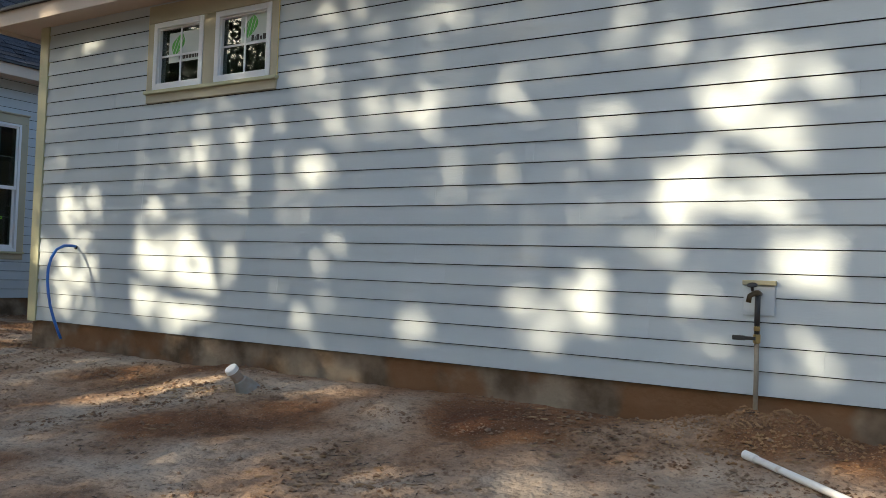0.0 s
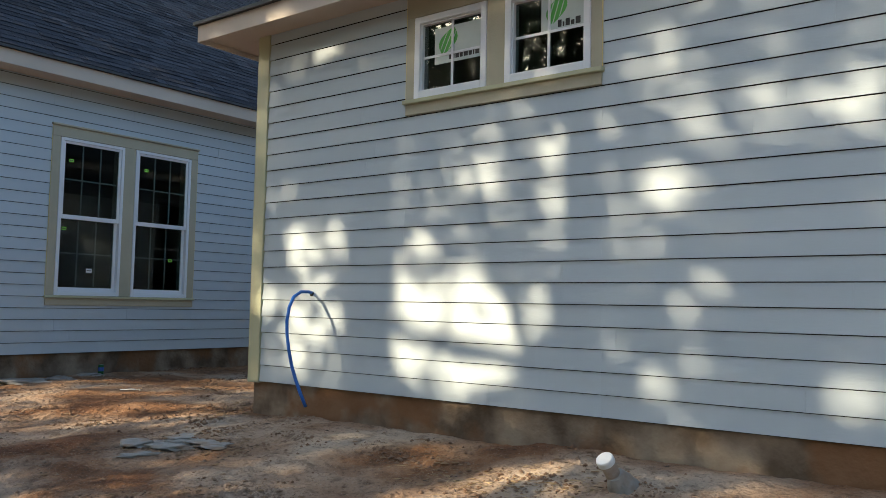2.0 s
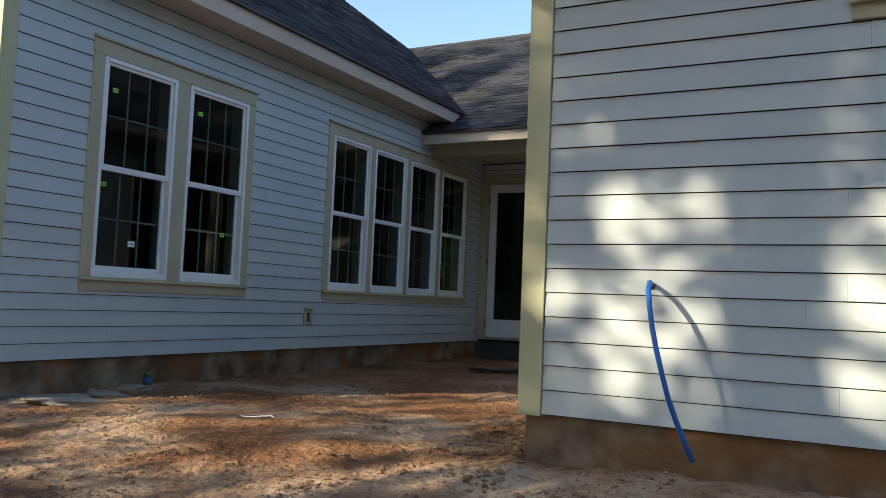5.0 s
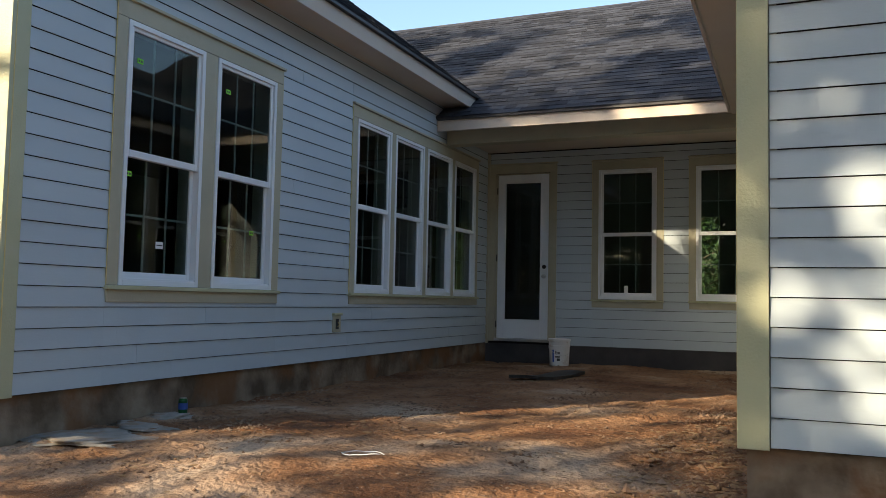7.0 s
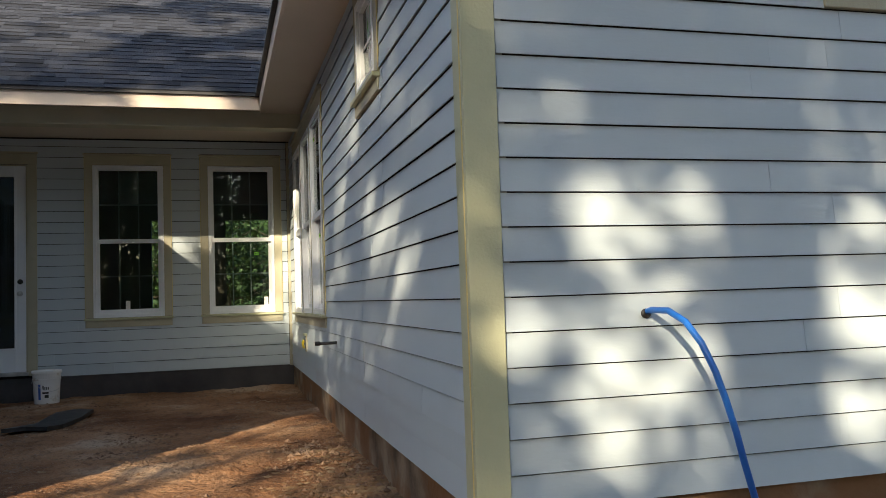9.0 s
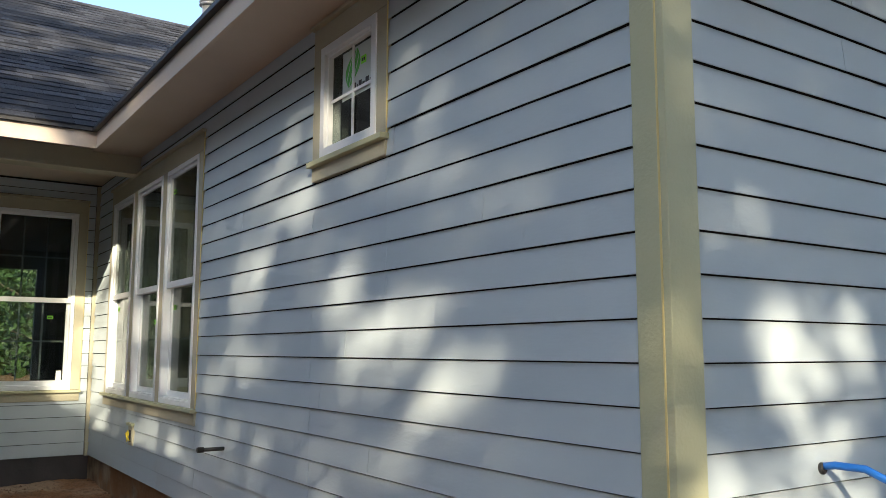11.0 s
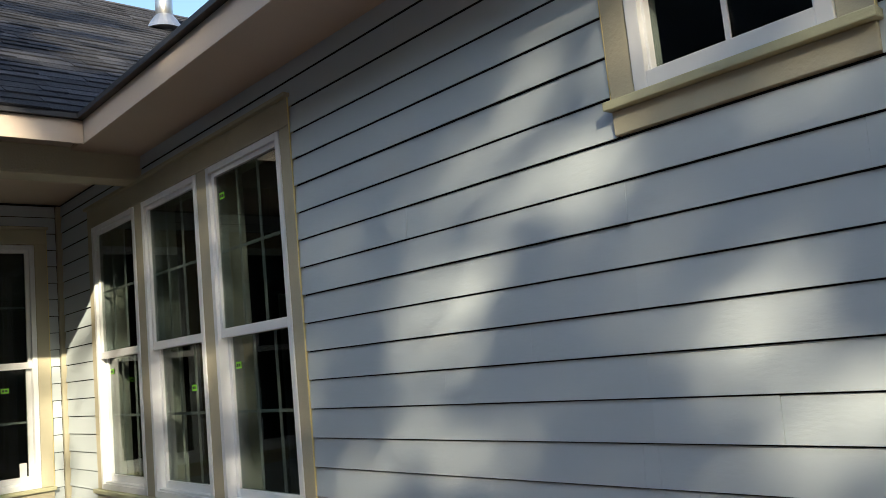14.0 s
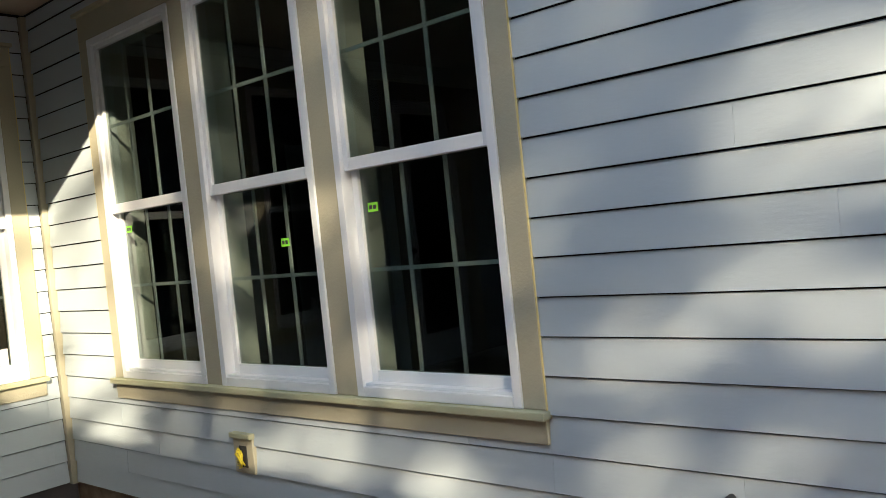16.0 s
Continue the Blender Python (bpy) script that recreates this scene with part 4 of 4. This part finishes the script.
hose = thing("water_pipe", pose(0.68, 0, 0), "bright blue flexible water pipe curving out of the siding", "pipe")
way = [(0, 0.02, 1.003), (0.005, -0.06, 1.018), (0.02, -0.15, 1.015), (0.038, -0.235, 0.975), (0.06, -0.295, 0.90), (0.085, -0.335, 0.80), (0.11, -0.352, 0.70), (0.14, -0.357, 0.59), (0.17, -0.352, 0.48), (0.205, -0.34, 0.38), (0.24, -0.325, 0.29), (0.275, -0.305, 0.20)]
part("pipe", tube(way, 0.0125, 12), BLUE, hose, smooth=True)
part("collar", round_solid(lathe([(0.019, 0), (0.019, 0.012), (0.014, 0.016)], 16), pose(0, -0.012, 1.004, 90)), BLACK, hose, "dark sealing collar")

lean = Vector((-0.12, -0.58, 0.72)).normalized()
foot_at = Vector((3.476, -0.728, 0.217)) - lean * 0.30
stub = thing("drain_stub", look(foot_at, foot_at - lean), "white capped plastic drain pipe sticking out of the ground", "pipe")
DIRTY = material("mud_stained_pvc", [(0.20, 0.13, 0.09), (0.36, 0.28, 0.22), (0.52, 0.48, 0.44)], 0.6, 9, 8, 0.2, 50)
part("pipe", lathe([(0.038, 0.0), (0.038, 0.27)], 24), DIRTY, stub, "mud-stained white pipe")
part("cap", lathe([(0.041, 0.262), (0.045, 0.265), (0.045, 0.288), (0.042, 0.295), (0.039, 0.297)], 24), WHITE_LABEL, stub, "clean white end cap")
part("mortar_collar", round_solid(lathe([(0.10, -0.02), (0.085, 0.08), (0.062, 0.15), (0.043, 0.19)], 18), pose(0.018, 0.0, 0.0)), PLASTER, stub, "pale mortar round the pipe")

BLOCK_CAP = material("block_cap_vinyl", [(0.40, 0.375, 0.24), (0.46, 0.43, 0.28)], 0.5, 4)
bx = thing("mounting_block", pose(6.665, 0, 0.735), "beige siding block behind the tap", "mounting block")
part("block", boxes((-0.08, 0.08, -0.03, 0.0, -0.005, 0.155), bevel=0.004), SIDING, bx)
part("cap", boxes((-0.085, 0.085, -0.048, 0.0, 0.156, 0.182), bevel=0.004), BLOCK_CAP, bx, "beige cap of the block")

RISER = material("sun_bleached_pipe", [(0.19, 0.165, 0.125), (0.30, 0.265, 0.21)], 0.7, 8, 8, 0.2, 60, second=((0.16, 0.09, 0.05), 0.56, 0.1, 0.6, 6))
DARK_BRASS = material("tarnished_brass", [(0.05, 0.038, 0.02), (0.11, 0.08, 0.04)], 0.5, 12, 6, 0.2, 60, metal=0.6)
tap = thing("garden_tap", pose(6.67, -0.09, 0.0), "brass garden tap on an upright weathered pipe with valve", "tap")
part("riser", tube([(0, 0, 0.0), (0.002, 0, 0.4), (0, 0, 0.62)], 0.0125, 12), RISER, tap, smooth=True)
part("upper_riser", tube([(0, 0, 0.62), (0, 0, 0.85)], 0.0145, 12), BLACK, tap, "dark insulated upper pipe", smooth=True)
part("coupling", round_solid(lathe([(0.014, 0), (0.019, 0.006), (0.019, 0.045), (0.014, 0.05)], 8), pose(0, 0, 0.585)), BRASS, tap)
part("coupling", round_solid(lathe([(0.014, 0), (0.017, 0.005), (0.017, 0.022), (0.014, 0.027)], 8), pose(0, 0, 0.65)), BRASS, tap)
lever = part("valve_lever", boxes((-0.115, 0.0, -0.032, -0.024, 0.603, 0.622), bevel=0.003), BLACK, tap, "black valve lever")
part("grip", boxes((-0.118, -0.05, -0.036, -0.020, 0.600, 0.625), bevel=0.004), BLACK, lever)
part("body", tube([(0, 0.06, 0.845), (0, 0.0, 0.85), (-0.005, -0.03, 0.85), (-0.03, -0.05, 0.835), (-0.035, -0.055, 0.80)], [0.012, 0.016, 0.015, 0.013, 0.014], 12), DARK_BRASS, tap, smooth=True)
part("handle", round_solid(lathe([(0.008, 0), (0.008, 0.025), (0.026, 0.028), (0.028, 0.034), (0.02, 0.04)], 10), pose(-0.02, -0.035, 0.86, 20)), BLACK, tap, "dark round tap handle")

pipe_at = [(6.72 + 0.13 * i, -0.48 - 0.105 * i) for i in range(13)]
beds = [ground_height(x, y) + 0.015 for x, y in pipe_at]
lift = max(h - (beds[0] + (beds[-1] - beds[0]) * i / 12) for i, h in enumerate(beds)) * 0.6
pipe_line = [(x, y, beds[0] + (beds[-1] - beds[0]) * i / 12 + lift) for i, (x, y) in enumerate(pipe_at)]
pvc = thing("pvc_pipe", pose(0, 0, 0), "loose length of white plastic pipe lying on the clay", "pipe")
part("pipe", tube(pipe_line, 0.0175, 12), PVC, pvc, smooth=True)
head, along = Vector(pipe_line[0]), (Vector(pipe_line[1]) - Vector(pipe_line[0])).normalized()
part("coupling", tube([head - along * 0.02, head + along * 0.06], 0.0215, 14), PVC, pvc, "white end coupling")

# ---- small things on the yard walls ----
def receptacle(m, label, wires):
    t = thing("outlet_block", m, label, "outlet")
    part("block", boxes((-0.075, 0.075, -0.030, 0.0, 0.0, 0.165), bevel=0.004), TRIM, t)
    part("cap", boxes((-0.08, 0.08, -0.048, 0.0, 0.166, 0.19), bevel=0.004), CORNER, t)
    part("box", boxes((-0.028, 0.028, -0.034, -0.029, 0.03, 0.13), bevel=0.002), DARK_INK, t, "open dark junction box")
    if wires:
        rng = random.Random(3)
        for k in range(5):
            pts = [(0.02 * math.cos(a * 1.3 + k) + rng.uniform(-0.006, 0.006), -0.04 - 0.012 * math.sin(a * 0.5) - 0.003 * k, 0.04 + 0.012 * a + 0.012 * math.sin(a + k)) for a in (0, 1, 2, 3, 4, 5, 6)]
            part("wire", tube(pts, 0.0045, 6), YELLOW_WIRE, t, "bright yellow wire", smooth=True)
    else:
        part("wire", tube([(0.0, -0.033, 0.05), (0.012, -0.05, 0.075), (-0.008, -0.045, 0.10)], 0.004, 6), CAULK, t, "pale wire end", smooth=True)
    return t


receptacle(FRAME_C @ pose(3.33, 0, 0.575), "beige outlet block with an open box on the wing wall", False)
receptacle(FRAME_B @ pose(-5.93, 0, 0.565), "beige outlet block with yellow wires below the windows", True)
sp = thing("pipe_stub", FRAME_B @ pose(-3.62, 0, 0.76), "short black capped pipe through the siding", "pipe")
part("pipe", tube([(0, 0.02, 0), (0, -0.15, 0.0)], 0.0125, 12), BLACK, sp, smooth=True)
part("cap", tube([(0, -0.145, 0), (0, -0.185, 0)], 0.0175, 12), BLACK, sp)

# ---- labels on the glass ----
def sticker(m, x, z, w, h, y, mat, label, bars=(), ink=DARK_INK):
    t = thing("window_sticker", m @ pose(x, y, z), label, "sticker")
    part("sheet", boxes((-w / 2, w / 2, -0.0012, 0, -h / 2, h / 2)), mat, t)
    for a, b, c, d in bars:
        part("print", boxes((a, b, -0.0022, -0.0013, c, d)), ink, t)
    return t


GREEN_BARS = [(-0.02, -0.004, -0.008, 0.008), (0.002, 0.018, -0.008, 0.008)]
for m, o, x, z, y in ((FRAME_C, OPEN_C[0], -0.26, 1.58, -0.002), (FRAME_C, OPEN_C[1], -0.24, 1.60, -0.002), (FRAME_C, OPEN_C[0], -0.29, 0.78, 0.033), (FRAME_C, OPEN_C[1], 0.18, 0.48, 0.033), (FRAME_B, OPEN_B[1], -0.27, 0.74, 0.033), (FRAME_B, OPEN_B[2], 0.10, 0.64, 0.033), (FRAME_B, OPEN_B[3], -0.28, 0.80, 0.033), (FRAME_B, OPEN_B[1], -0.27, 1.66, -0.002), (FRAME_D, OPEN_D[2], 0.18, 0.74, 0.033)):
    sticker(m @ pose((o[0] + o[1]) / 2, 0, o[2]), x, z, 0.055, 0.036, y, GREEN_LABEL, "small bright green label stuck on the glass", GREEN_BARS)
o = OPEN_C[0]
sticker(FRAME_C @ pose((o[0] + o[1]) / 2, 0, o[2]), 0.04, 0.30, 0.075, 0.05, 0.033, WHITE_LABEL, "small white paper label stuck on the glass", [(-0.028, 0.028, -0.004, 0.004)])
for x in (-0.2, 0.2):
    o = OPEN_D[2] if x > 0 else OPEN_D[1]
    sticker(FRAME_D @ pose((o[0] + o[1]) / 2, 0, o[2]), 0.29 if x > 0 else -0.02, 0.14, 0.05, 0.11, 0.034, WHITE_LABEL, "white paper label in the lower sash")


def leaf_stripe(a, b, r, lean):
    """One stripe of a leaf-shaped mark: the part of a pointed oval between two slanting lines."""
    bm = bmesh.new()
    rows = []
    for i in range(9):
        q = -1 + i / 4
        half = r * 0.55 * math.cos(q * math.pi / 2 * 0.96)
        x0, x1 = max(-half, min(half, a)), max(-half, min(half, b))
        z = q * r
        rows.append([bm.verts.new((x + lean * z, y, z)) for y in (-0.001, -0.0003) for x in (x0, x1)])
    for p, q in zip(rows, rows[1:]):
        for k, m in ((0, 1), (1, 3), (3, 2), (2, 0)):
            bm.faces.new((p[k], p[m], q[m], q[k]))
    bm.faces.new((rows[0][1], rows[0][0], rows[0][2], rows[0][3]))
    bm.faces.new((rows[-1][0], rows[-1][1], rows[-1][3], rows[-1][2]))
    bmesh.ops.remove_doubles(bm, verts=bm.verts, dist=1e-5)
    bmesh.ops.recalc_face_normals(bm, faces=bm.faces)
    return bm


def decal(m, o, x0, x1, z0, z1, mark, tilt=0.0):
    """A sheet of printed film inside a small window: a striped leaf mark over a line of lettering as bars."""
    w, h = o[1] - o[0], o[3] - o[2]
    t = thing("window_film", m @ pose((o[0] + o[1]) / 2, 0.0150, o[2] + h * z0), "white protective film with a striped green leaf mark on glass", "film")
    x0, x1 = x0 * w, x1 * w
    top = h * (z1 - z0)
    part("sheet", boxes((x0, x1, 0.0, 0.0008, 0.0, top)), FILM, t)
    r = 0.135
    for a, b in ((-0.08, -0.042), (-0.034, -0.004), (0.004, 0.034), (0.042, 0.08)):
        bm = leaf_stripe(a, b, r, 0.28)
        bm.transform(pose(mark * w, 0, top * 0.60, 0, tilt, 0) @ Matrix.Diagonal((1, 1, min(1.0, top * 0.37 / r), 1)))
        part("leaf_stripe", bm, LEAF_INK, t, "green stripe of the leaf mark")
    u, k = mark * w + 0.01, 0
    while u < x1 - 0.03:
        wide = (0.026, 0.012, 0.03, 0.024, 0.034)[k % 5]
        part("print", boxes((u, min(x1 - 0.004, u + wide), -0.001, -0.0002, 0.022, 0.022 + (0.045, 0.03)[k % 2])), DARK_INK, t)
        u, k = u + wide + 0.008, k + 1
    return t


FILM = material("white_film", [(0.50, 0.58, 0.56), (0.60, 0.67, 0.65)], 0.35, 5)
decal(FRAME_A, OPEN_A[0], -0.26, 0.40, 0.40, 0.84, -0.07, 4)
decal(FRAME_A, OPEN_A[1], -0.10, 0.40, 0.50, 0.90, 0.08, -6)
decal(FRAME_B, OPEN_B[0], -0.22, 0.40, 0.46, 0.88, -0.03, 2)
o = OPEN_B[0]
sticker(FRAME_B @ pose((o[0] + o[1]) / 2, 0, o[2]), 0.10, 0.44, 0.05, 0.04, 0.0125, GREEN_LABEL, "small bright green label stuck on the film", [(-0.018, -0.006, -0.008, 0.008), (0.0, 0.014, -0.008, 0.008)])

# ---- flue on the porch roof ----
fx, fy = 1.42, 8.80
fl = thing("roof_flue", pose(fx, fy, 0), "shiny galvanised flue pipe with a louvred cap", "flue")
part("pipe", tube([(0, 0, RZ + PITCH * (fy - EAVE_D) - 0.1), (0, 0, 5.95)], 0.088, 24), GALV, fl, smooth=True)
part("collar", round_solid(lathe([(0.20, -0.12), (0.13, 0.0), (0.092, 0.05)], 24), pose(0, 0, RZ + PITCH * (fy - EAVE_D) + 0.1)), GALV, fl)
for k in range(4):
    part("louvre", round_solid(lathe([(0.125, 0), (0.128, 0.004), (0.112, 0.028), (0.10, 0.03)], 24), pose(0, 0, 5.89 + 0.043 * k)), GALV, fl)
part("lid", round_solid(lathe([(0.13, 0), (0.13, 0.01), (0.02, 0.03)], 24), pose(0, 0, 6.065)), GALV, fl)

# ---- loose things in the yard ----
bz = ground_height(-2.78, 7.30)
bk = thing("bucket", pose(-2.78, 7.30, bz), "white plastic bucket with a lid and blue label on the clay", "bucket")
part("body", lathe([(0.125, 0.0), (0.13, 0.005), (0.142, 0.26), (0.148, 0.262), (0.148, 0.275), (0.143, 0.278), (0.146, 0.33), (0.15, 0.333)], 32), PVC, bk, smooth=False)
part("lid", round_solid(lathe([(0.155, 0.0), (0.158, 0.01), (0.156, 0.03), (0.145, 0.034), (0.14, 0.028)], 32), pose(0, 0, 0.334)), WHITE_LABEL, bk, "white lid")
part("handle", tube([(0.150 * math.cos(a), 0.150 * math.sin(a), 0.27 - 0.13 * abs(math.sin((a + 2.6) * 1.0))) for a in [(-2.9 + 0.26 * i) for i in range(11)]], 0.003, 6), GALV, bk, "wire handle")


def curved_patch(a0, a1, z0, z1, r0, slope_r=0.046):
    bm = bmesh.new()
    n = 6
    cols = [[bm.verts.new(((r0 + slope_r * z + 0.0025) * math.cos(a), (r0 + slope_r * z + 0.0025) * math.sin(a), z)) for z in (z0, z1)] for a in (a0 + (a1 - a0) * i / n for i in range(n + 1))]
    for p, q in zip(cols, cols[1:]):
        bm.faces.new((p[0], q[0], q[1], p[1]))
    return bm


part("label", curved_patch(-2.05, -1.85, 0.05, 0.22, 0.13), BLUE_INK, bk, "blue printed label")
for k, (a, b, c, d) in enumerate(((-1.70, -1.60, 0.16, 0.205), (-1.56, -1.48, 0.16, 0.19), (-1.44, -1.36, 0.16, 0.19), (-1.32, -1.24, 0.16, 0.19), (-1.72, -1.25, 0.115, 0.135), (-1.55, -1.25, 0.07, 0.105))):
    part("print", curved_patch(a, b, c, d, 0.13), DARK_INK, bk)

mat_pts = [(-2.66, 4.75), (-2.52, 5.35), (-2.46, 6.02), (-2.30, 6.10), (-2.12, 6.02), (-2.16, 5.50), (-2.22, 4.95), (-2.30, 4.70), (-2.48, 4.78)]
bm = bmesh.new()
top = [bm.verts.new((x, y, ground_height(x, y) + 0.045 + 0.012 * math.sin(5 * x + 3 * y))) for x, y in mat_pts]
foot = [bm.verts.new((v.co.x, v.co.y, v.co.z - 0.035)) for v in top]
bm.faces.new(top)
bm.faces.new(foot[::-1])
for i in range(len(top)):
    bm.faces.new((top[i], foot[i], foot[(i + 1) % len(top)], top[(i + 1) % len(top)]))
bmesh.ops.triangulate(bm, faces=[f for f in bm.faces if len(f.verts) > 4])
bmesh.ops.recalc_face_normals(bm, faces=bm.faces)
solid("shingle_scrap", bm, BLACK, "black scrap of roofing sheet lying on the clay", "roofing scrap")

CAN_GREEN = material("can_green", [(0.02, 0.10, 0.035), (0.035, 0.15, 0.05)], 0.3, 10, metal=0.6)
cz = ground_height(-3.88, 0.95)
can = thing("drink_can", pose(-3.88, 0.95, cz), "green and dark blue drink can standing by the foundation", "can")
part("body", lathe([(0.026, 0), (0.033, 0.008), (0.033, 0.108), (0.027, 0.12), (0.027, 0.123)], 24), CAN_GREEN, can)
part("band", round_solid(lathe([(0.0336, 0.0), (0.0336, 0.045)], 24), pose(0, 0, 0.045)), BLUE_INK, can, "dark blue printed band")
part("top", round_solid(lathe([(0.0265, 0), (0.0265, 0.002), (0.022, 0.0015)], 24), pose(0, 0, 0.1232)), GALV, can)

loop = [(-1.98 + 0.14 * math.cos(a) * (1 if math.cos(a) > 0 else 0.8), 0.15 + 0.07 * math.sin(a), 0) for a in [0.35 + 5.6 * i / 22 for i in range(23)]]
solid("cord", tube([(x, y, ground_height(x, y) + 0.012 + 0.01 * math.sin(9 * x)) for x, y, _ in loop], 0.003, 6), PVC, "loop of thin white cord on the clay", "cord", smooth=True)


def lump(cx, cy, rx, ry, rz, seed, name, mat, label, category, group="", sink=0.3):
    bm = bmesh.new()
    bmesh.ops.create_icosphere(bm, subdivisions=3, radius=1.0)
    for v in bm.verts:
        d = 1 + 0.55 * noise.noise(v.co * 1.6 + Vector((seed, 0, 0))) + 0.3 * noise.noise(v.co * 4 + Vector((0, seed, 0)))
        v.co = Vector((v.co.x * rx * d, v.co.y * ry * d, max(-0.6, min(0.55, v.co.z)) * rz * 1.5 * d))
    return solid(name, bm, mat, label, category, group, m=pose(cx, cy, ground_height(cx, cy) + rz * 0.05, 0, 0, seed * 50), smooth=True)


for k, row in enumerate([(0.20, -1.14, 0.17, 0.11, 0.022), (0.42, -1.00, 0.24, 0.16, 0.016), (0.47, -1.30, 0.13, 0.07, 0.012), (0.30, -0.84, 0.16, 0.10, 0.012), (0.62, -0.86, 0.20, 0.13, 0.010)]):
    lump(*row, 3 + k, "mortar_lump", PLASTER, "grey lump of hardened mortar on the clay", "mortar", "spilled mortar by the corner")
for k, row in enumerate([(-3.74, -0.05, 0.42, 0.25, 0.016), (-3.78, 0.42, 0.20, 0.34, 0.014), (-3.88, 0.80, 0.12, 0.16, 0.014)]):
    lump(*row, 11 + k, "mortar_spill", PLASTER, "flat pale mortar spill by the wing foundation", "mortar", "spilled mortar by the wing")


# ---- clods, chips and dead leaves ----
def scatter(name, count, area, size, mat, label, seed, flat=0.6, weight=None, slim=1.0):
    rng = random.Random(seed)
    verts, faces = [], []
    shape = [(1, 0, 0), (0.3, 0.95, 0.1), (-0.8, 0.6, 0), (-0.85, -0.5, 0.1), (0.25, -0.95, 0), (0.1, 0.1, 0.9), (0, 0, -0.6)]
    tris = [(0, 1, 5), (1, 2, 5), (2, 3, 5), (3, 4, 5), (4, 0, 5), (1, 0, 6), (2, 1, 6), (3, 2, 6), (4, 3, 6), (0, 4, 6)]
    made = 0
    while made < count:
        x, y = rng.uniform(area[0], area[1]), rng.uniform(area[2], area[3])
        if (x > 0.02 and y > -0.02) or x < -4.0:
            continue
        if weight and rng.random() > weight(x, y):
            continue
        s = size[0] * (size[1] / size[0]) ** (rng.random() ** 2.2)
        a = rng.uniform(0, 6.28)
        ca, sa = math.cos(a), math.sin(a)
        z = ground_height(x, y) + s * flat * 0.25
        k = len(verts)
        for px, py, pz_ in shape:
            px, py, pz_ = px * s * rng.uniform(0.7, 1.2), py * s * slim * rng.uniform(0.55, 1.0), pz_ * s * flat * rng.uniform(0.7, 1.2)
            verts.append((x + ca * px - sa * py, y + sa * px + ca * py, z + pz_))
        faces += [tuple(k + i for i in f) for f in tris]
        made += 1
    me = bpy.data.meshes.new(name)
    me.from_pydata(verts, [], faces)
    me.materials.append(mat)
    return tagged(new(name, me), label, name.replace("_", " "), kind="stuff")


def patchy(x, y):
    return max(0.015, min(1.0, 0.05 + 1.9 * noise.noise((x * 1.1, y * 1.6, 3)) + 1.0 * noise.noise((x * 3.7, y * 4.6, 11))))


def heap(x, y):
    return 0.03 + math.exp(-(((x - 6.72) / 0.42) ** 2 + ((y + 0.1) / 0.26) ** 2))


def ledge(x, y):
    """Loose crumbs gather along the washed edge in front of the long wall."""
    return math.exp(-((y - ledge_line(x)) / 0.05) ** 2) * max(0.0, 0.5 + 1.3 * noise.noise((x * 2.2, 0, 6)))


MOUND_CLAY = material("loose_tan_clay", [(0.16, 0.08, 0.035), (0.27, 0.15, 0.07), (0.36, 0.23, 0.12)], 0.95, 3, 8, 0.6, 40)
scatter("clay_clods", 20000, (-3.98, 8.5, -3.6, 7.6), (0.0035, 0.021), CLOD, "crumbs and clods of red clay", 1, 0.7, patchy)
scatter("clay_clods", 2600, (5.9, 7.6, -0.62, -0.02), (0.003, 0.017), MOUND_CLAY, "loose tan clods heaped round the tap", 2, 0.8, heap)
scatter("clay_clods", 1300, (-0.6, 0.1, -0.6, 3.5), (0.005, 0.03), CLOD, "coarse clods along the yard wall", 3, 0.8)
scatter("clay_clods", 1500, (0.3, 8.0, -1.1, -0.15), (0.003, 0.022), CLOD, "dark crumbs along the washed ledge of clay", 6, 0.6, ledge)
BROWN = material("dead_leaves", [(0.10, 0.06, 0.03), (0.22, 0.13, 0.06), (0.30, 0.21, 0.12)], 0.9, 3, 6, 0.2, 30)
scatter("wood_chips", 4200, (-3.98, 8.5, -3.6, 7.6), (0.01, 0.04), BROWN, "dark wood chips and dead leaves on the clay", 4, 0.16, patchy)

def wall_foot(x, y):
    return max(0.0, 1.0 + x / 0.75) * (0.5 + noise.noise((x * 2, y * 2, 14)))


scatter("dead_leaves", 900, (-0.75, 0.0, -0.5, 3.2), (0.018, 0.05), BROWN, "curled brown dead leaves gathered along the yard wall", 12, 0.22, wall_foot, 0.7)
STRAW = material("pale_straw", [(0.30, 0.20, 0.10), (0.46, 0.34, 0.19)], 0.9, 6)


def straw_bed(x, y):
    return math.exp(-(((x - 3.0) / 0.5) ** 2 + ((y + 0.72) / 0.16) ** 2))


scatter("pine_straw", 420, (1.8, 4.4, -1.2, -0.3), (0.018, 0.05), STRAW, "pale pine straw lying round the drain pipe", 13, 0.08, straw_bed, 0.07)
TWIG = material("dark_twigs", [(0.035, 0.022, 0.014), (0.09, 0.06, 0.04)], 0.9, 6, 6, 0.3, 60)
scatter("twigs", 4200, (-3.9, 8.5, -3.6, 3.0), (0.012, 0.05), TWIG, "thin dark twigs and roots trodden into the clay", 8, 0.10, patchy, 0.12)
